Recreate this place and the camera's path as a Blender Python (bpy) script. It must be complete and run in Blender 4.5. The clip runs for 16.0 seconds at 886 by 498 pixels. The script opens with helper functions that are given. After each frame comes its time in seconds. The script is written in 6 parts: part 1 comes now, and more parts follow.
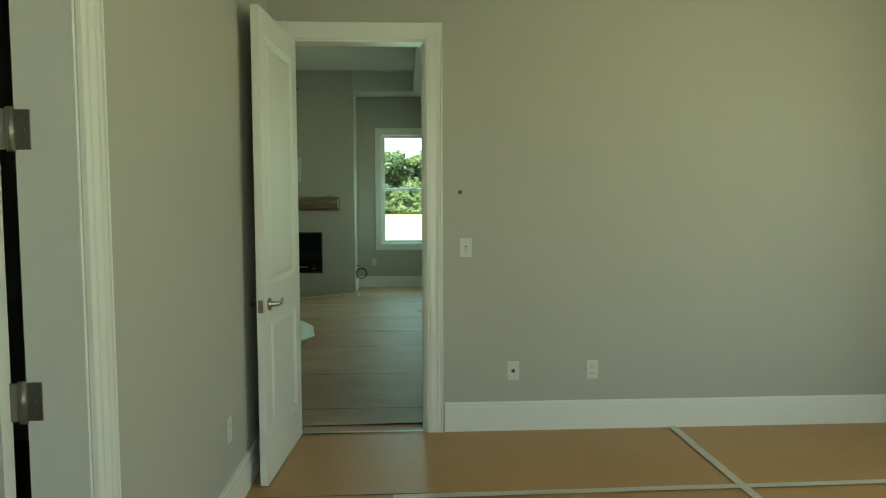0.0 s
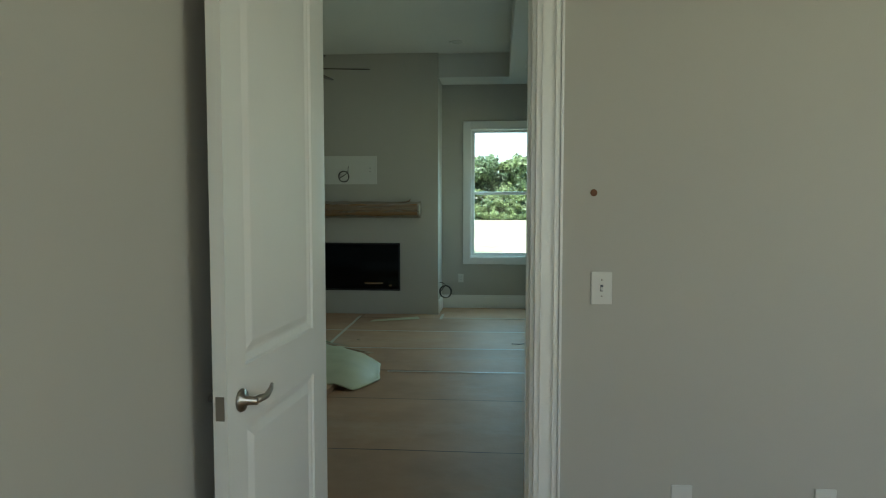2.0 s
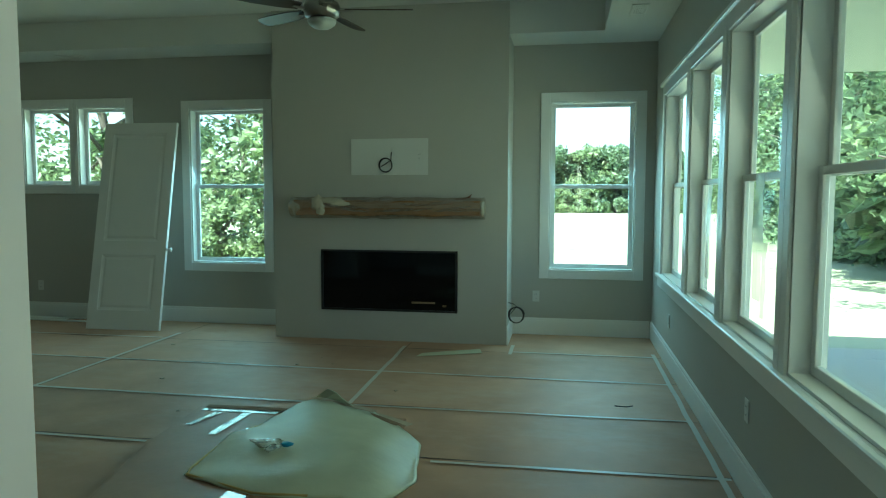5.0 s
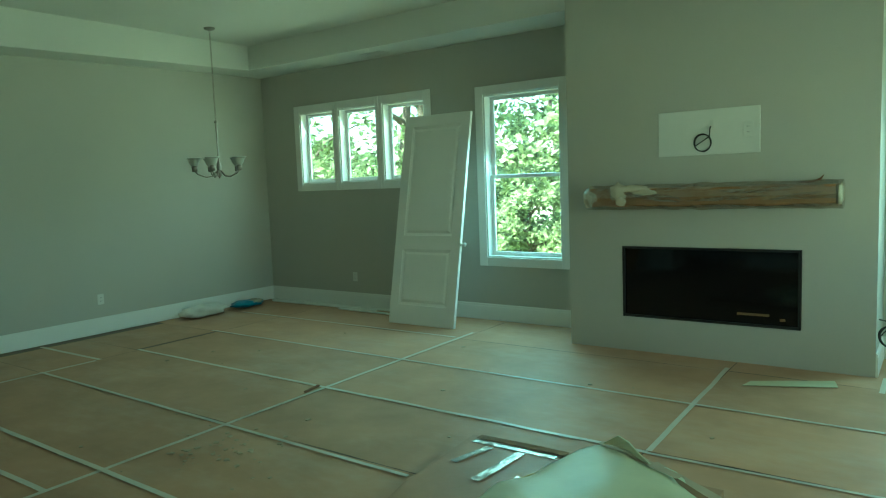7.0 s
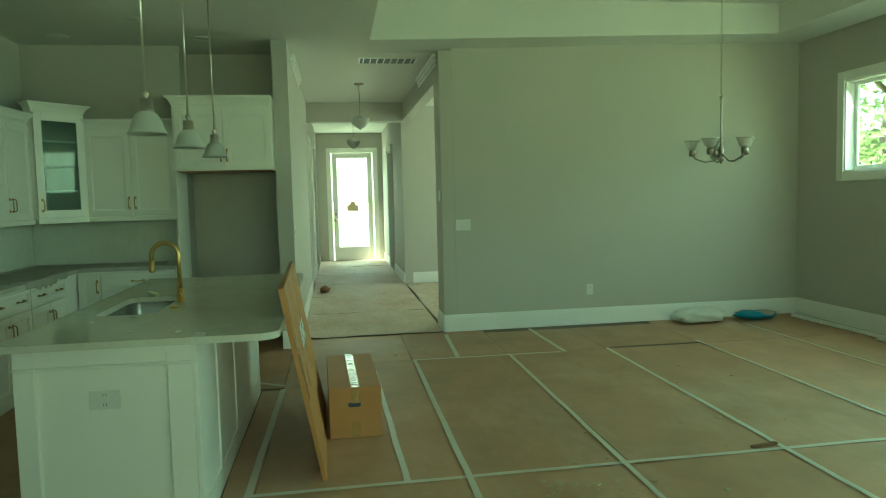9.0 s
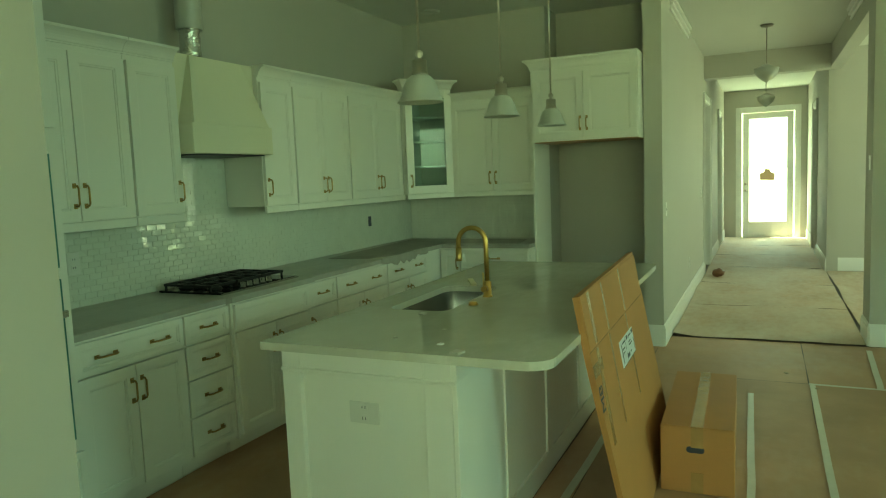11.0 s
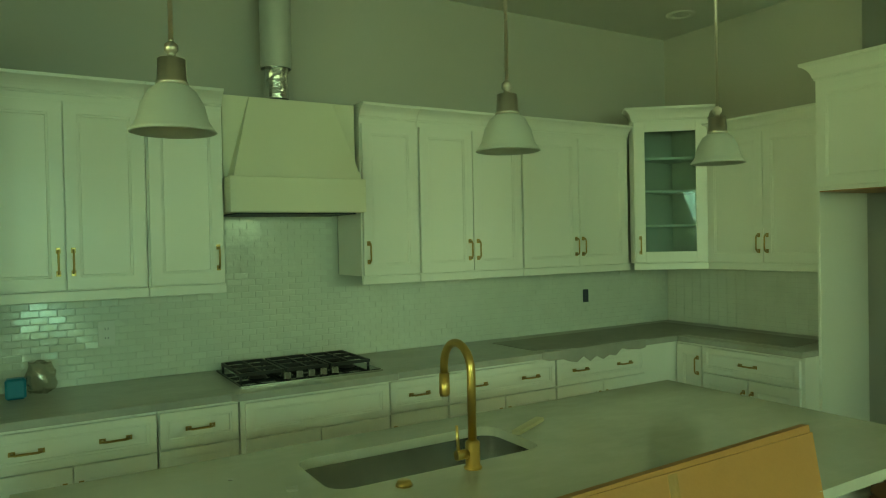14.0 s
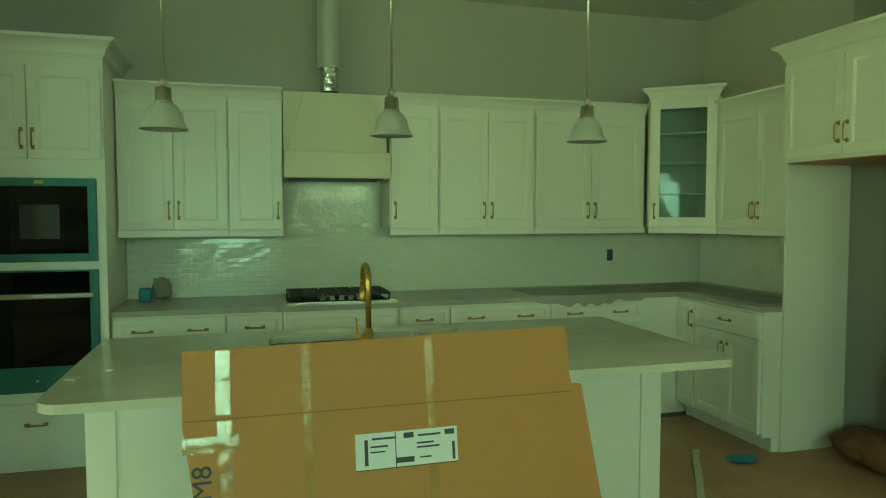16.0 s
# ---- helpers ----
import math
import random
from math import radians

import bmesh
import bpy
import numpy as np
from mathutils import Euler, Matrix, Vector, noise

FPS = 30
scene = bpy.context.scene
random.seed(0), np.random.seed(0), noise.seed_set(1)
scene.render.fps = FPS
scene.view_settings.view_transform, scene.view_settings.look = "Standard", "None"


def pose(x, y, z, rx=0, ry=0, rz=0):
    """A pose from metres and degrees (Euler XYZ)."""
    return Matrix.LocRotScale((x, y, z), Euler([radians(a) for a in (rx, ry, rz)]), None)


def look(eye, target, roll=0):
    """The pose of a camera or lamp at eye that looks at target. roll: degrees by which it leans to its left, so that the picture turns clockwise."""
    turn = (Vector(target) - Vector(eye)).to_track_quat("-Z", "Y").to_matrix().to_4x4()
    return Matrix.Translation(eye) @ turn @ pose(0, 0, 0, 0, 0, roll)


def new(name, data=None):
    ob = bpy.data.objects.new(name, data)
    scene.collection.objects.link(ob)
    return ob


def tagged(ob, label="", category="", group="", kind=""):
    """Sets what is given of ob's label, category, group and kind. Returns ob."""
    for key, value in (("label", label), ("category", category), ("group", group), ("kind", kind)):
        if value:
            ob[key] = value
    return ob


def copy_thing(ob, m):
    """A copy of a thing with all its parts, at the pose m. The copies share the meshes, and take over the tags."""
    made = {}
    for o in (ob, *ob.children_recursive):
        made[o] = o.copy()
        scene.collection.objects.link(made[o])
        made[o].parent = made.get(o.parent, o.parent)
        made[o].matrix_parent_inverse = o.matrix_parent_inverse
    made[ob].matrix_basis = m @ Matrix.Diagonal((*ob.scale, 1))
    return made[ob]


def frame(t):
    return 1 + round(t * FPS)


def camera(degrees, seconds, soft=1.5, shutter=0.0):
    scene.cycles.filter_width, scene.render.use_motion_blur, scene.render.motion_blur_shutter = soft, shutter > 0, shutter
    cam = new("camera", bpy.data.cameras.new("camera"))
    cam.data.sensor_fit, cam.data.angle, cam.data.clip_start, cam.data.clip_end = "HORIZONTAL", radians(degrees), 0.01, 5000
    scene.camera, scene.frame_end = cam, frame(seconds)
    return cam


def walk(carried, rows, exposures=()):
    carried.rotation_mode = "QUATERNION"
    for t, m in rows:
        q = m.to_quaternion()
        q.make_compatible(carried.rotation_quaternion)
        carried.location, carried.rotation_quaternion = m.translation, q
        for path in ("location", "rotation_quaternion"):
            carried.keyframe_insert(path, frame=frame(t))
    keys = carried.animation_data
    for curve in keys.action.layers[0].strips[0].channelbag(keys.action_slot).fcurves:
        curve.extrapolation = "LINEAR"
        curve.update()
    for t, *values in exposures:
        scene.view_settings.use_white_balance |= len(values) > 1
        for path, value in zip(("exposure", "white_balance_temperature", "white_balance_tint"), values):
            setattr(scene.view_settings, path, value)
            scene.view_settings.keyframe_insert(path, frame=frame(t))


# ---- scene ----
cam = camera(64.88, 16.0, soft=1.15)
PATH = [
    (0, pose(-0.129, 0.259, 1.479, 85.90, 0.18, -3.07)),
    (0.5, pose(-0.168, 0.580, 1.494, 86.20, 0.11, 0.65)),
    (1, pose(-0.172, 0.984, 1.486, 86.13, 0.50, 3.16)),
    (1.5, pose(-0.176, 1.491, 1.492, 86.36, 0.17, 3.38)),
    (2, pose(-0.133, 2.028, 1.479, 86.35, -0.03, 4.52)),
    (2.5, pose(-0.160, 2.532, 1.486, 86.32, -0.30, 5.72)),
    (3, pose(-0.206, 3.005, 1.502, 86.48, -0.31, 7.18)),
    (3.5, pose(-0.259, 3.474, 1.517, 86.52, -0.61, 9.58)),
    (6, pose(-0.375, 4.625, 1.570, 84.26, 0.34, 10.29)),
    (6.5, pose(-0.285, 4.935, 1.615, 82.58, 1.64, 21.87)),
    (7, pose(-0.540, 5.202, 1.620, 84.40, 2.20, 35.60)),
    (7.5, pose(-0.615, 5.582, 1.570, 84.60, 2.00, 49.95)),
    (8, pose(-0.705, 5.962, 1.500, 84.92, 1.80, 61.10)),
    (8.5, pose(-0.862, 6.272, 1.475, 85.13, 1.52, 70.85)),
    (9, pose(-0.980, 6.560, 1.490, 85.70, 1.45, 81.25)),
    (9.5, pose(-1.062, 6.775, 1.510, 86.50, 1.88, 91.25)),
    (10, pose(-1.276, 6.934, 1.517, 85.88, 2.03, 100.95)),
    (12.5, pose(-3.105, 6.880, 1.530, 84.35, 2.00, 128.15)),
    (13, pose(-3.441, 6.981, 1.534, 84.62, 1.46, 134.39)),
    (13.5, pose(-3.824, 7.173, 1.508, 83.33, 1.63, 143.64)),
    (14, pose(-4.130, 7.310, 1.571, 89.16, 1.17, 149.12)),
    (14.5, pose(-4.408, 7.713, 1.700, 99.20, 0.00, 158.06)),
    (15, pose(-4.480, 8.000, 1.700, 95.40, 0.40, 162.10)),
    (15.5, pose(-4.571, 8.226, 1.533, 87.91, 0.40, 164.60)),
    (16, pose(-4.712, 8.606, 1.499, 86.90, 0.00, 164.30)),
]
EXPO = [(0, 1.55, 7000, -19), (1.5, 1.4, 6400, 0), (3.5, 1.35, 5250, 0), (6.0, 2.3, 5750, -32), (7.5, 2.65, 6000, -36), (9.0, 2.9, 7300, -38), (10.2, 2.95, 8200, -38), (12.5, 3.25, 11600, -41), (13.8, 3.1, 11600, -43), (14.8, 3.35, 12000, -48), (15.5, 3.05, 11300, -44), (16, 3.1, 10600, -42)]
walk(cam, PATH, EXPO)

# ---- world, sun and window light ----
world = bpy.data.worlds.new("sky_world")
scene.world = world
world.use_nodes = True
wn = world.node_tree
wn.nodes.clear()
w_out = wn.nodes.new("ShaderNodeOutputWorld")
w_bg = wn.nodes.new("ShaderNodeBackground")
w_sky = wn.nodes.new("ShaderNodeTexSky")
w_sky.sky_type = "NISHITA"
w_sky.sun_disc = False
w_sky.sun_elevation = radians(58)
w_sky.sun_rotation = radians(200)
w_bg.inputs["Strength"].default_value = 0.15
wn.links.new(w_sky.outputs[0], w_bg.inputs[0])
wn.links.new(w_bg.outputs[0], w_out.inputs[0])

sun_data = bpy.data.lights.new("sun", "SUN")
sun_data.energy, sun_data.angle, sun_data.color = 5.0, radians(0.5), (1.0, 0.95, 0.86)
sun = new("sun", sun_data)
sun.matrix_world = look((-8, -20, 40), (0, 4, 0))


def window_light(name, x, y, z, rx, rz, w, h, watts, color, spread=180):
    lamp = bpy.data.lights.new(name, "AREA")
    lamp.shape, lamp.size, lamp.size_y, lamp.energy, lamp.color = "RECTANGLE", w, h, watts, color
    lamp.spread = radians(spread)
    ob = new(name, lamp)
    ob.matrix_world = pose(x, y, z, rx, 0, rz)
    return ob


DAY = (0.90, 1.0, 0.97)
LEAFY = (0.80, 1.0, 0.88)
# an area lamp shines along its own -z: rx 90 turns that to +y, then rz turns it about the upright
SKYW = (0.53, 0.89, 1.0)
for yy, hw in ((10.6, 1.2), (9.27, 1.05), (8.02, 1.05), (6.77, 1.05)):
    window_light("window_daylight", 0.78, yy, 1.64, 72, 90, hw, 1.7, 1.1, (1.0, 1.0, 0.74), 150)
window_light("window_daylight", -0.08, 12.16, 1.66, 52, 180, 0.85, 1.7, 6.0, SKYW, 150)
window_light("window_daylight", -4.30, 12.16, 1.66, 52, 180, 0.85, 1.7, 6.0, SKYW, 150)
for xx in (-7.42, -6.68, -5.92):
    window_light("window_daylight", xx, 12.14, 2.12, 64, 180, 0.6, 0.85, 1.3, LEAFY, 150)
window_light("window_daylight", 3.46, 2.15, 1.6, 90, 90, 2.2, 1.7, 7.9, (1.0, 0.93, 0.74))
window_light("window_daylight", 1.2, -2.42, 1.6, 90, 0, 2.2, 1.7, 6.6, (0.84, 0.95, 1.0))
window_light("window_daylight", -17.84, 6.975, 1.4, 90, -90, 0.7, 2.1, 3.6, DAY)
window_light("window_daylight", -11.3, 10.74, 1.6, 90, 180, 1.7, 1.7, 8, DAY)

# ---- materials ----


def mat(name, color, rough=0.6, metal=0.0, var=0.06, scale=3.0, bump=0.0, bscale=60.0, spec=0.5, tint=None, vary=0.0, coat=0.0):
    m = bpy.data.materials.new(name)
    m.use_nodes = True
    nt = m.node_tree
    b = nt.nodes["Principled BSDF"]
    b.inputs["Roughness"].default_value = rough
    b.inputs["Metallic"].default_value = metal
    b.inputs["Specular IOR Level"].default_value = spec
    b.inputs["Coat Weight"].default_value = coat
    tc = nt.nodes.new("ShaderNodeTexCoord")
    big = nt.nodes.new("ShaderNodeTexNoise")
    big.inputs["Scale"].default_value, big.inputs["Detail"].default_value = scale, 4
    nt.links.new(tc.outputs["Object"], big.inputs["Vector"])
    fine = nt.nodes.new("ShaderNodeTexNoise")
    fine.inputs["Scale"].default_value, fine.inputs["Detail"].default_value = bscale, 5
    nt.links.new(tc.outputs["Object"], fine.inputs["Vector"])
    ramp = nt.nodes.new("ShaderNodeMix")
    ramp.data_type = "RGBA"
    lo = tint or tuple(c * (1 - var * 2) for c in color)
    hi = tuple(min(1, c * (1 + var)) for c in color)
    ramp.inputs["A"].default_value, ramp.inputs["B"].default_value = (*lo, 1), (*hi, 1)
    add = nt.nodes.new("ShaderNodeMath")
    add.operation = "MULTIPLY_ADD"
    nt.links.new(fine.outputs["Fac"], add.inputs[0])
    add.inputs[1].default_value = 0.35
    nt.links.new(big.outputs["Fac"], add.inputs[2])
    last = add.outputs[0]
    if vary:
        info = nt.nodes.new("ShaderNodeObjectInfo")
        ad2 = nt.nodes.new("ShaderNodeMath")
        ad2.operation = "MULTIPLY_ADD"
        nt.links.new(info.outputs["Random"], ad2.inputs[0])
        ad2.inputs[1].default_value = vary
        nt.links.new(last, ad2.inputs[2])
        last = ad2.outputs[0]
    off = nt.nodes.new("ShaderNodeMath")
    off.operation = "SUBTRACT"
    off.use_clamp = True
    nt.links.new(last, off.inputs[0])
    off.inputs[1].default_value = 0.17
    nt.links.new(off.outputs[0], ramp.inputs["Factor"])
    nt.links.new(ramp.outputs["Result"], b.inputs["Base Color"])
    if bump:
        bp = nt.nodes.new("ShaderNodeBump")
        bp.inputs["Strength"].default_value, bp.inputs["Distance"].default_value = bump, 0.01
        nt.links.new(fine.outputs["Fac"], bp.inputs["Height"])
        nt.links.new(bp.outputs[0], b.inputs["Normal"])
    return m


def glass_mat(name, tint=(0.9, 1, 0.97), rough=0.0, transparent=0.85):
    m = bpy.data.materials.new(name)
    m.use_nodes = True
    nt = m.node_tree
    nt.nodes.clear()
    o = nt.nodes.new("ShaderNodeOutputMaterial")
    mix = nt.nodes.new("ShaderNodeMixShader")
    mix.inputs[0].default_value = 1 - transparent
    t = nt.nodes.new("ShaderNodeBsdfTransparent")
    t.inputs[0].default_value = (*tint, 1)
    g = nt.nodes.new("ShaderNodeBsdfGlossy")
    g.inputs["Roughness"].default_value = rough
    nt.links.new(t.outputs[0], mix.inputs[1])
    nt.links.new(g.outputs[0], mix.inputs[2])
    nt.links.new(mix.outputs[0], o.inputs[0])
    return m


WALL = mat("wall_paint", (0.47, 0.455, 0.415), 0.75, var=0.02, scale=1.5, bump=0.05, bscale=220)
CEIL = mat("ceiling_paint", (0.66, 0.66, 0.63), 0.85, var=0.02, scale=1.2, bump=0.06, bscale=180)
TRIM = mat("white_trim_paint", (0.80, 0.80, 0.78), 0.35, var=0.015, scale=4, bump=0.02, bscale=120)
DOORW = mat("white_door_paint", (0.79, 0.79, 0.765), 0.4, var=0.02, scale=3, bump=0.03, bscale=150)
CAB = mat("white_cabinet_lacquer", (0.80, 0.795, 0.745), 0.3, var=0.015, scale=3, bump=0.01, bscale=140)
PAPER = mat("kraft_floor_paper", (0.43, 0.265, 0.165), 0.55, var=0.17, scale=2.2, bump=0.4, bscale=7, vary=0.3, spec=0.35)
PAPERH = mat("dusty_wrinkled_paper", (0.50, 0.36, 0.26), 0.75, var=0.15, scale=2.0, bump=0.9, bscale=6, vary=0.2)
PAPERB = mat("orange_kraft_paper", (0.46, 0.27, 0.115), 0.45, var=0.08, scale=1.5, bump=0.3, bscale=9, vary=0.2)
SUBFLOOR = mat("bare_dark_floor", (0.14, 0.10, 0.075), 0.6, var=0.2, scale=5, bump=0.2)
TAPE = mat("pale_masking_tape", (0.60, 0.57, 0.50), 0.4, var=0.08, scale=7, bump=0.2, bscale=40)
CARD = mat("brown_cardboard", (0.47, 0.225, 0.082), 0.6, var=0.06, scale=4, bump=0.12, bscale=80)
CARDD = mat("dark_cardboard_edge", (0.22, 0.13, 0.06), 0.8, var=0.1, scale=30, bump=0.2)
CLEAR = mat("glossy_packing_tape", (0.45, 0.27, 0.12), 0.08, var=0.12, scale=14, bump=0.7, bscale=18, coat=0.8)
FOAM = mat("pale_green_sheet", (0.54, 0.545, 0.38), 0.45, var=0.10, scale=4, bump=0.6, bscale=7)
FOAMB = mat("sheet_underside", (0.42, 0.34, 0.24), 0.7, var=0.1, scale=8, bump=0.2)
BLACK = mat("black_glass", (0.004, 0.004, 0.005), 0.06, var=0.1, spec=0.25)
IRON = mat("black_cast_iron", (0.012, 0.012, 0.013), 0.5, var=0.2, bump=0.2)
CABLE = mat("black_rubber", (0.012, 0.012, 0.012), 0.5)
WOOD = mat("raw_wood", (0.38, 0.20, 0.08), 0.5, var=0.18, scale=6, bump=0.2, bscale=40)
BRASS = mat("brushed_brass", (0.62, 0.42, 0.16), 0.28, 1.0, var=0.06, scale=10)
DBRASS = mat("antique_brass", (0.42, 0.29, 0.12), 0.3, 1.0, var=0.1, scale=20)
NICKEL = mat("satin_nickel", (0.62, 0.59, 0.54), 0.28, 1.0, var=0.05, scale=10)
DNICKEL = mat("dark_nickel", (0.34, 0.31, 0.28), 0.3, 1.0, var=0.05, scale=10)
STEEL = mat("stainless_steel", (0.55, 0.55, 0.54), 0.25, 1.0, var=0.05, scale=8, bump=0.02, bscale=200)
FOIL = mat("crinkled_foil", (0.75, 0.75, 0.74), 0.22, 1.0, var=0.1, scale=20, bump=0.8, bscale=22)
TAPEFILM = mat("shiny_tape_film", (0.50, 0.48, 0.44), 0.22, 0.4, var=0.2, scale=12, bump=0.9, bscale=16)
FILM = mat("teal_protective_film", (0.045, 0.17, 0.16), 0.3, 0.3, var=0.08, scale=6, bump=0.1, bscale=20)
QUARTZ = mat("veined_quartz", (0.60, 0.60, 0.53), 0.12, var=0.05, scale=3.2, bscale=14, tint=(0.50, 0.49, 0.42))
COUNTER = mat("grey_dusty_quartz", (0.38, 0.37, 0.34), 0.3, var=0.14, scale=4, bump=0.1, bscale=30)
TILE = mat("glazed_tile", (0.66, 0.68, 0.62), 0.1, var=0.06, scale=8, bump=0.25, bscale=26, vary=0.3, coat=0.3)
GROUT = mat("tile_grout", (0.60, 0.61, 0.56), 0.85, var=0.03, scale=20, bump=0.1)
FAN = mat("dark_walnut_blade", (0.06, 0.042, 0.03), 0.4, var=0.15, scale=12)
FROST = mat("frosted_white_glass", (0.58, 0.60, 0.56), 0.3, var=0.03, scale=6)
FROST.node_tree.nodes["Principled BSDF"].inputs["Transmission Weight"].default_value = 0.25
PLATE = mat("white_plastic", (0.66, 0.66, 0.63), 0.35, var=0.01)
LABELM = mat("paper_label", (0.72, 0.76, 0.80), 0.5, var=0.02)
# near black for print, dark plastic and the shade inside openings
NEARBLACK = mat("near_black_fill", (0.05, 0.06, 0.09), 0.6)
BLUE = mat("blue_plastic", (0.02, 0.22, 0.36), 0.35, var=0.1, scale=12)
RAG = mat("brown_paper_scrap", (0.20, 0.09, 0.045), 0.8, var=0.2, scale=10, bump=0.5, bscale=12)
GRASS = mat("sunlit_lawn", (0.50, 0.50, 0.32), 0.9, var=0.15, scale=0.4, bump=0.4, bscale=12)
DIRT = mat("pale_bare_soil", (0.62, 0.58, 0.50), 0.9, var=0.08, scale=0.5, bump=0.3, bscale=8)
BARK = mat("tree_bark", (0.16, 0.13, 0.10), 0.9, var=0.2, scale=6, bump=0.6, bscale=18)
LEAF = mat("green_leaves", (0.33, 0.40, 0.20), 0.4, var=0.45, scale=2.0, bscale=9)
LEAF2 = mat("dark_green_leaves", (0.22, 0.29, 0.16), 0.4, var=0.45, scale=2.0, bscale=9)
SIDING = mat("porch_paint", (0.55, 0.58, 0.50), 0.6, var=0.03)
for lm in (LEAF, LEAF2):
    # every leaf differs in tone, and thin leaves let part of the sun through
    nt = lm.node_tree
    pb_, om = nt.nodes["Principled BSDF"], nt.nodes["Material Output"]
    geo, ramp_ = nt.nodes.new("ShaderNodeNewGeometry"), nt.nodes.new("ShaderNodeMapRange")
    ramp_.inputs["To Min"].default_value, ramp_.inputs["To Max"].default_value = 0.5, 1.9
    nt.links.new(geo.outputs["Random Per Island"], ramp_.inputs["Value"])
    tone = nt.nodes.new("ShaderNodeVectorMath")
    tone.operation = "SCALE"
    nt.links.new(pb_.inputs["Base Color"].links[0].from_socket, tone.inputs[0])
    nt.links.new(ramp_.outputs[0], tone.inputs["Scale"])
    nt.links.new(tone.outputs[0], pb_.inputs["Base Color"])
    tr, mx = nt.nodes.new("ShaderNodeBsdfTranslucent"), nt.nodes.new("ShaderNodeMixShader")
    nt.links.new(tone.outputs[0], tr.inputs[0])
    mx.inputs[0].default_value = 0.5
    nt.links.new(pb_.outputs[0], mx.inputs[1])
    nt.links.new(tr.outputs[0], mx.inputs[2])
    nt.links.new(mx.outputs[0], om.inputs[0])
def dusty(m, dust, scale, lo, hi, amount):
    """Lays pale uneven dust and rubbed streaks over a material's own colour."""
    nt = m.node_tree
    pb_ = nt.nodes["Principled BSDF"]
    tc = nt.nodes.new("ShaderNodeTexCoord")
    big, fine_ = nt.nodes.new("ShaderNodeTexNoise"), nt.nodes.new("ShaderNodeTexNoise")
    big.inputs["Scale"].default_value, big.inputs["Detail"].default_value, big.inputs["Roughness"].default_value = scale, 9, 0.68
    fine_.inputs["Scale"].default_value, fine_.inputs["Detail"].default_value = scale * 11, 6
    mp = nt.nodes.new("ShaderNodeMapping")
    mp.inputs["Scale"].default_value = (0.6, 1.3, 1)
    nt.links.new(tc.outputs["Object"], mp.inputs["Vector"])
    for n_ in (big, fine_):
        nt.links.new(mp.outputs[0], n_.inputs["Vector"])
    mul, rng = nt.nodes.new("ShaderNodeMath"), nt.nodes.new("ShaderNodeMapRange")
    mul.operation = "MULTIPLY_ADD"
    nt.links.new(fine_.outputs["Fac"], mul.inputs[0])
    mul.inputs[1].default_value = 0.3
    nt.links.new(big.outputs["Fac"], mul.inputs[2])
    for key, v in (("From Min", lo), ("From Max", hi), ("To Min", 0.0), ("To Max", amount)):
        rng.inputs[key].default_value = v
    nt.links.new(mul.outputs[0], rng.inputs["Value"])
    mix = nt.nodes.new("ShaderNodeMix")
    mix.data_type = "RGBA"
    nt.links.new(rng.outputs[0], mix.inputs["Factor"])
    nt.links.new(pb_.inputs["Base Color"].links[0].from_socket, mix.inputs["A"])
    mix.inputs["B"].default_value = (*dust, 1)
    nt.links.new(mix.outputs["Result"], pb_.inputs["Base Color"])


dusty(PAPER, (0.56, 0.49, 0.40), 1.1, 0.64, 0.95, 0.34)
dusty(PAPERH, (0.62, 0.56, 0.48), 1.3, 0.50, 0.85, 0.8)
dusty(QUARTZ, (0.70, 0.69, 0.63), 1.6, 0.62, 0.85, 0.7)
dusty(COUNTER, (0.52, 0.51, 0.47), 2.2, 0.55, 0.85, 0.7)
dusty(CARD, (0.36, 0.19, 0.075), 2.0, 0.60, 0.95, 0.6)
HINGE = mat("worn_satin_hinge", (0.30, 0.28, 0.25), 0.4, 0.8, var=0.08, scale=25)
GLASS = glass_mat("window_glass", (0.94, 0.98, 0.97), 0.0, 0.94)
PLASTIC = glass_mat("clear_wrap", (0.86, 0.84, 0.80), 0.12, 0.72)
CABGLASS = glass_mat("cabinet_glass", (0.70, 0.78, 0.76), 0.0, 0.98)

# ---- building helpers ----


def bx(bm, x0, x1, y0, y1, z0, z1, bev=0.0):
    """One bevelled box in a bmesh."""
    x0, x1, y0, y1, z0, z1 = min(x0, x1), max(x0, x1), min(y0, y1), max(y0, y1), min(z0, z1), max(z0, z1)
    vs = [bm.verts.new((x, y, z)) for z in (z0, z1) for y in (y0, y1) for x in (x0, x1)]
    fs = [bm.faces.new([vs[i] for i in f]) for f in ((0, 2, 3, 1), (4, 5, 7, 6), (0, 1, 5, 4), (2, 6, 7, 3), (0, 4, 6, 2), (1, 3, 7, 5))]
    if bev:
        es = {e for f in fs for e in f.edges}
        bmesh.ops.bevel(bm, geom=list(es), offset=bev, segments=1, affect="EDGES", profile=0.5)
    return bm


def boxm(*a):
    return bx(bmesh.new(), *a)


def prism(bm, pts, z0, z1):
    """An upright prism over an outline."""
    lo = [bm.verts.new((x, y, z0)) for x, y in pts]
    hi = [bm.verts.new((x, y, z1)) for x, y in pts]
    n = len(pts)
    bm.faces.new(lo[::-1]), bm.faces.new(hi)
    for i in range(n):
        bm.faces.new((lo[i], lo[(i + 1) % n], hi[(i + 1) % n], hi[i]))
    return bm


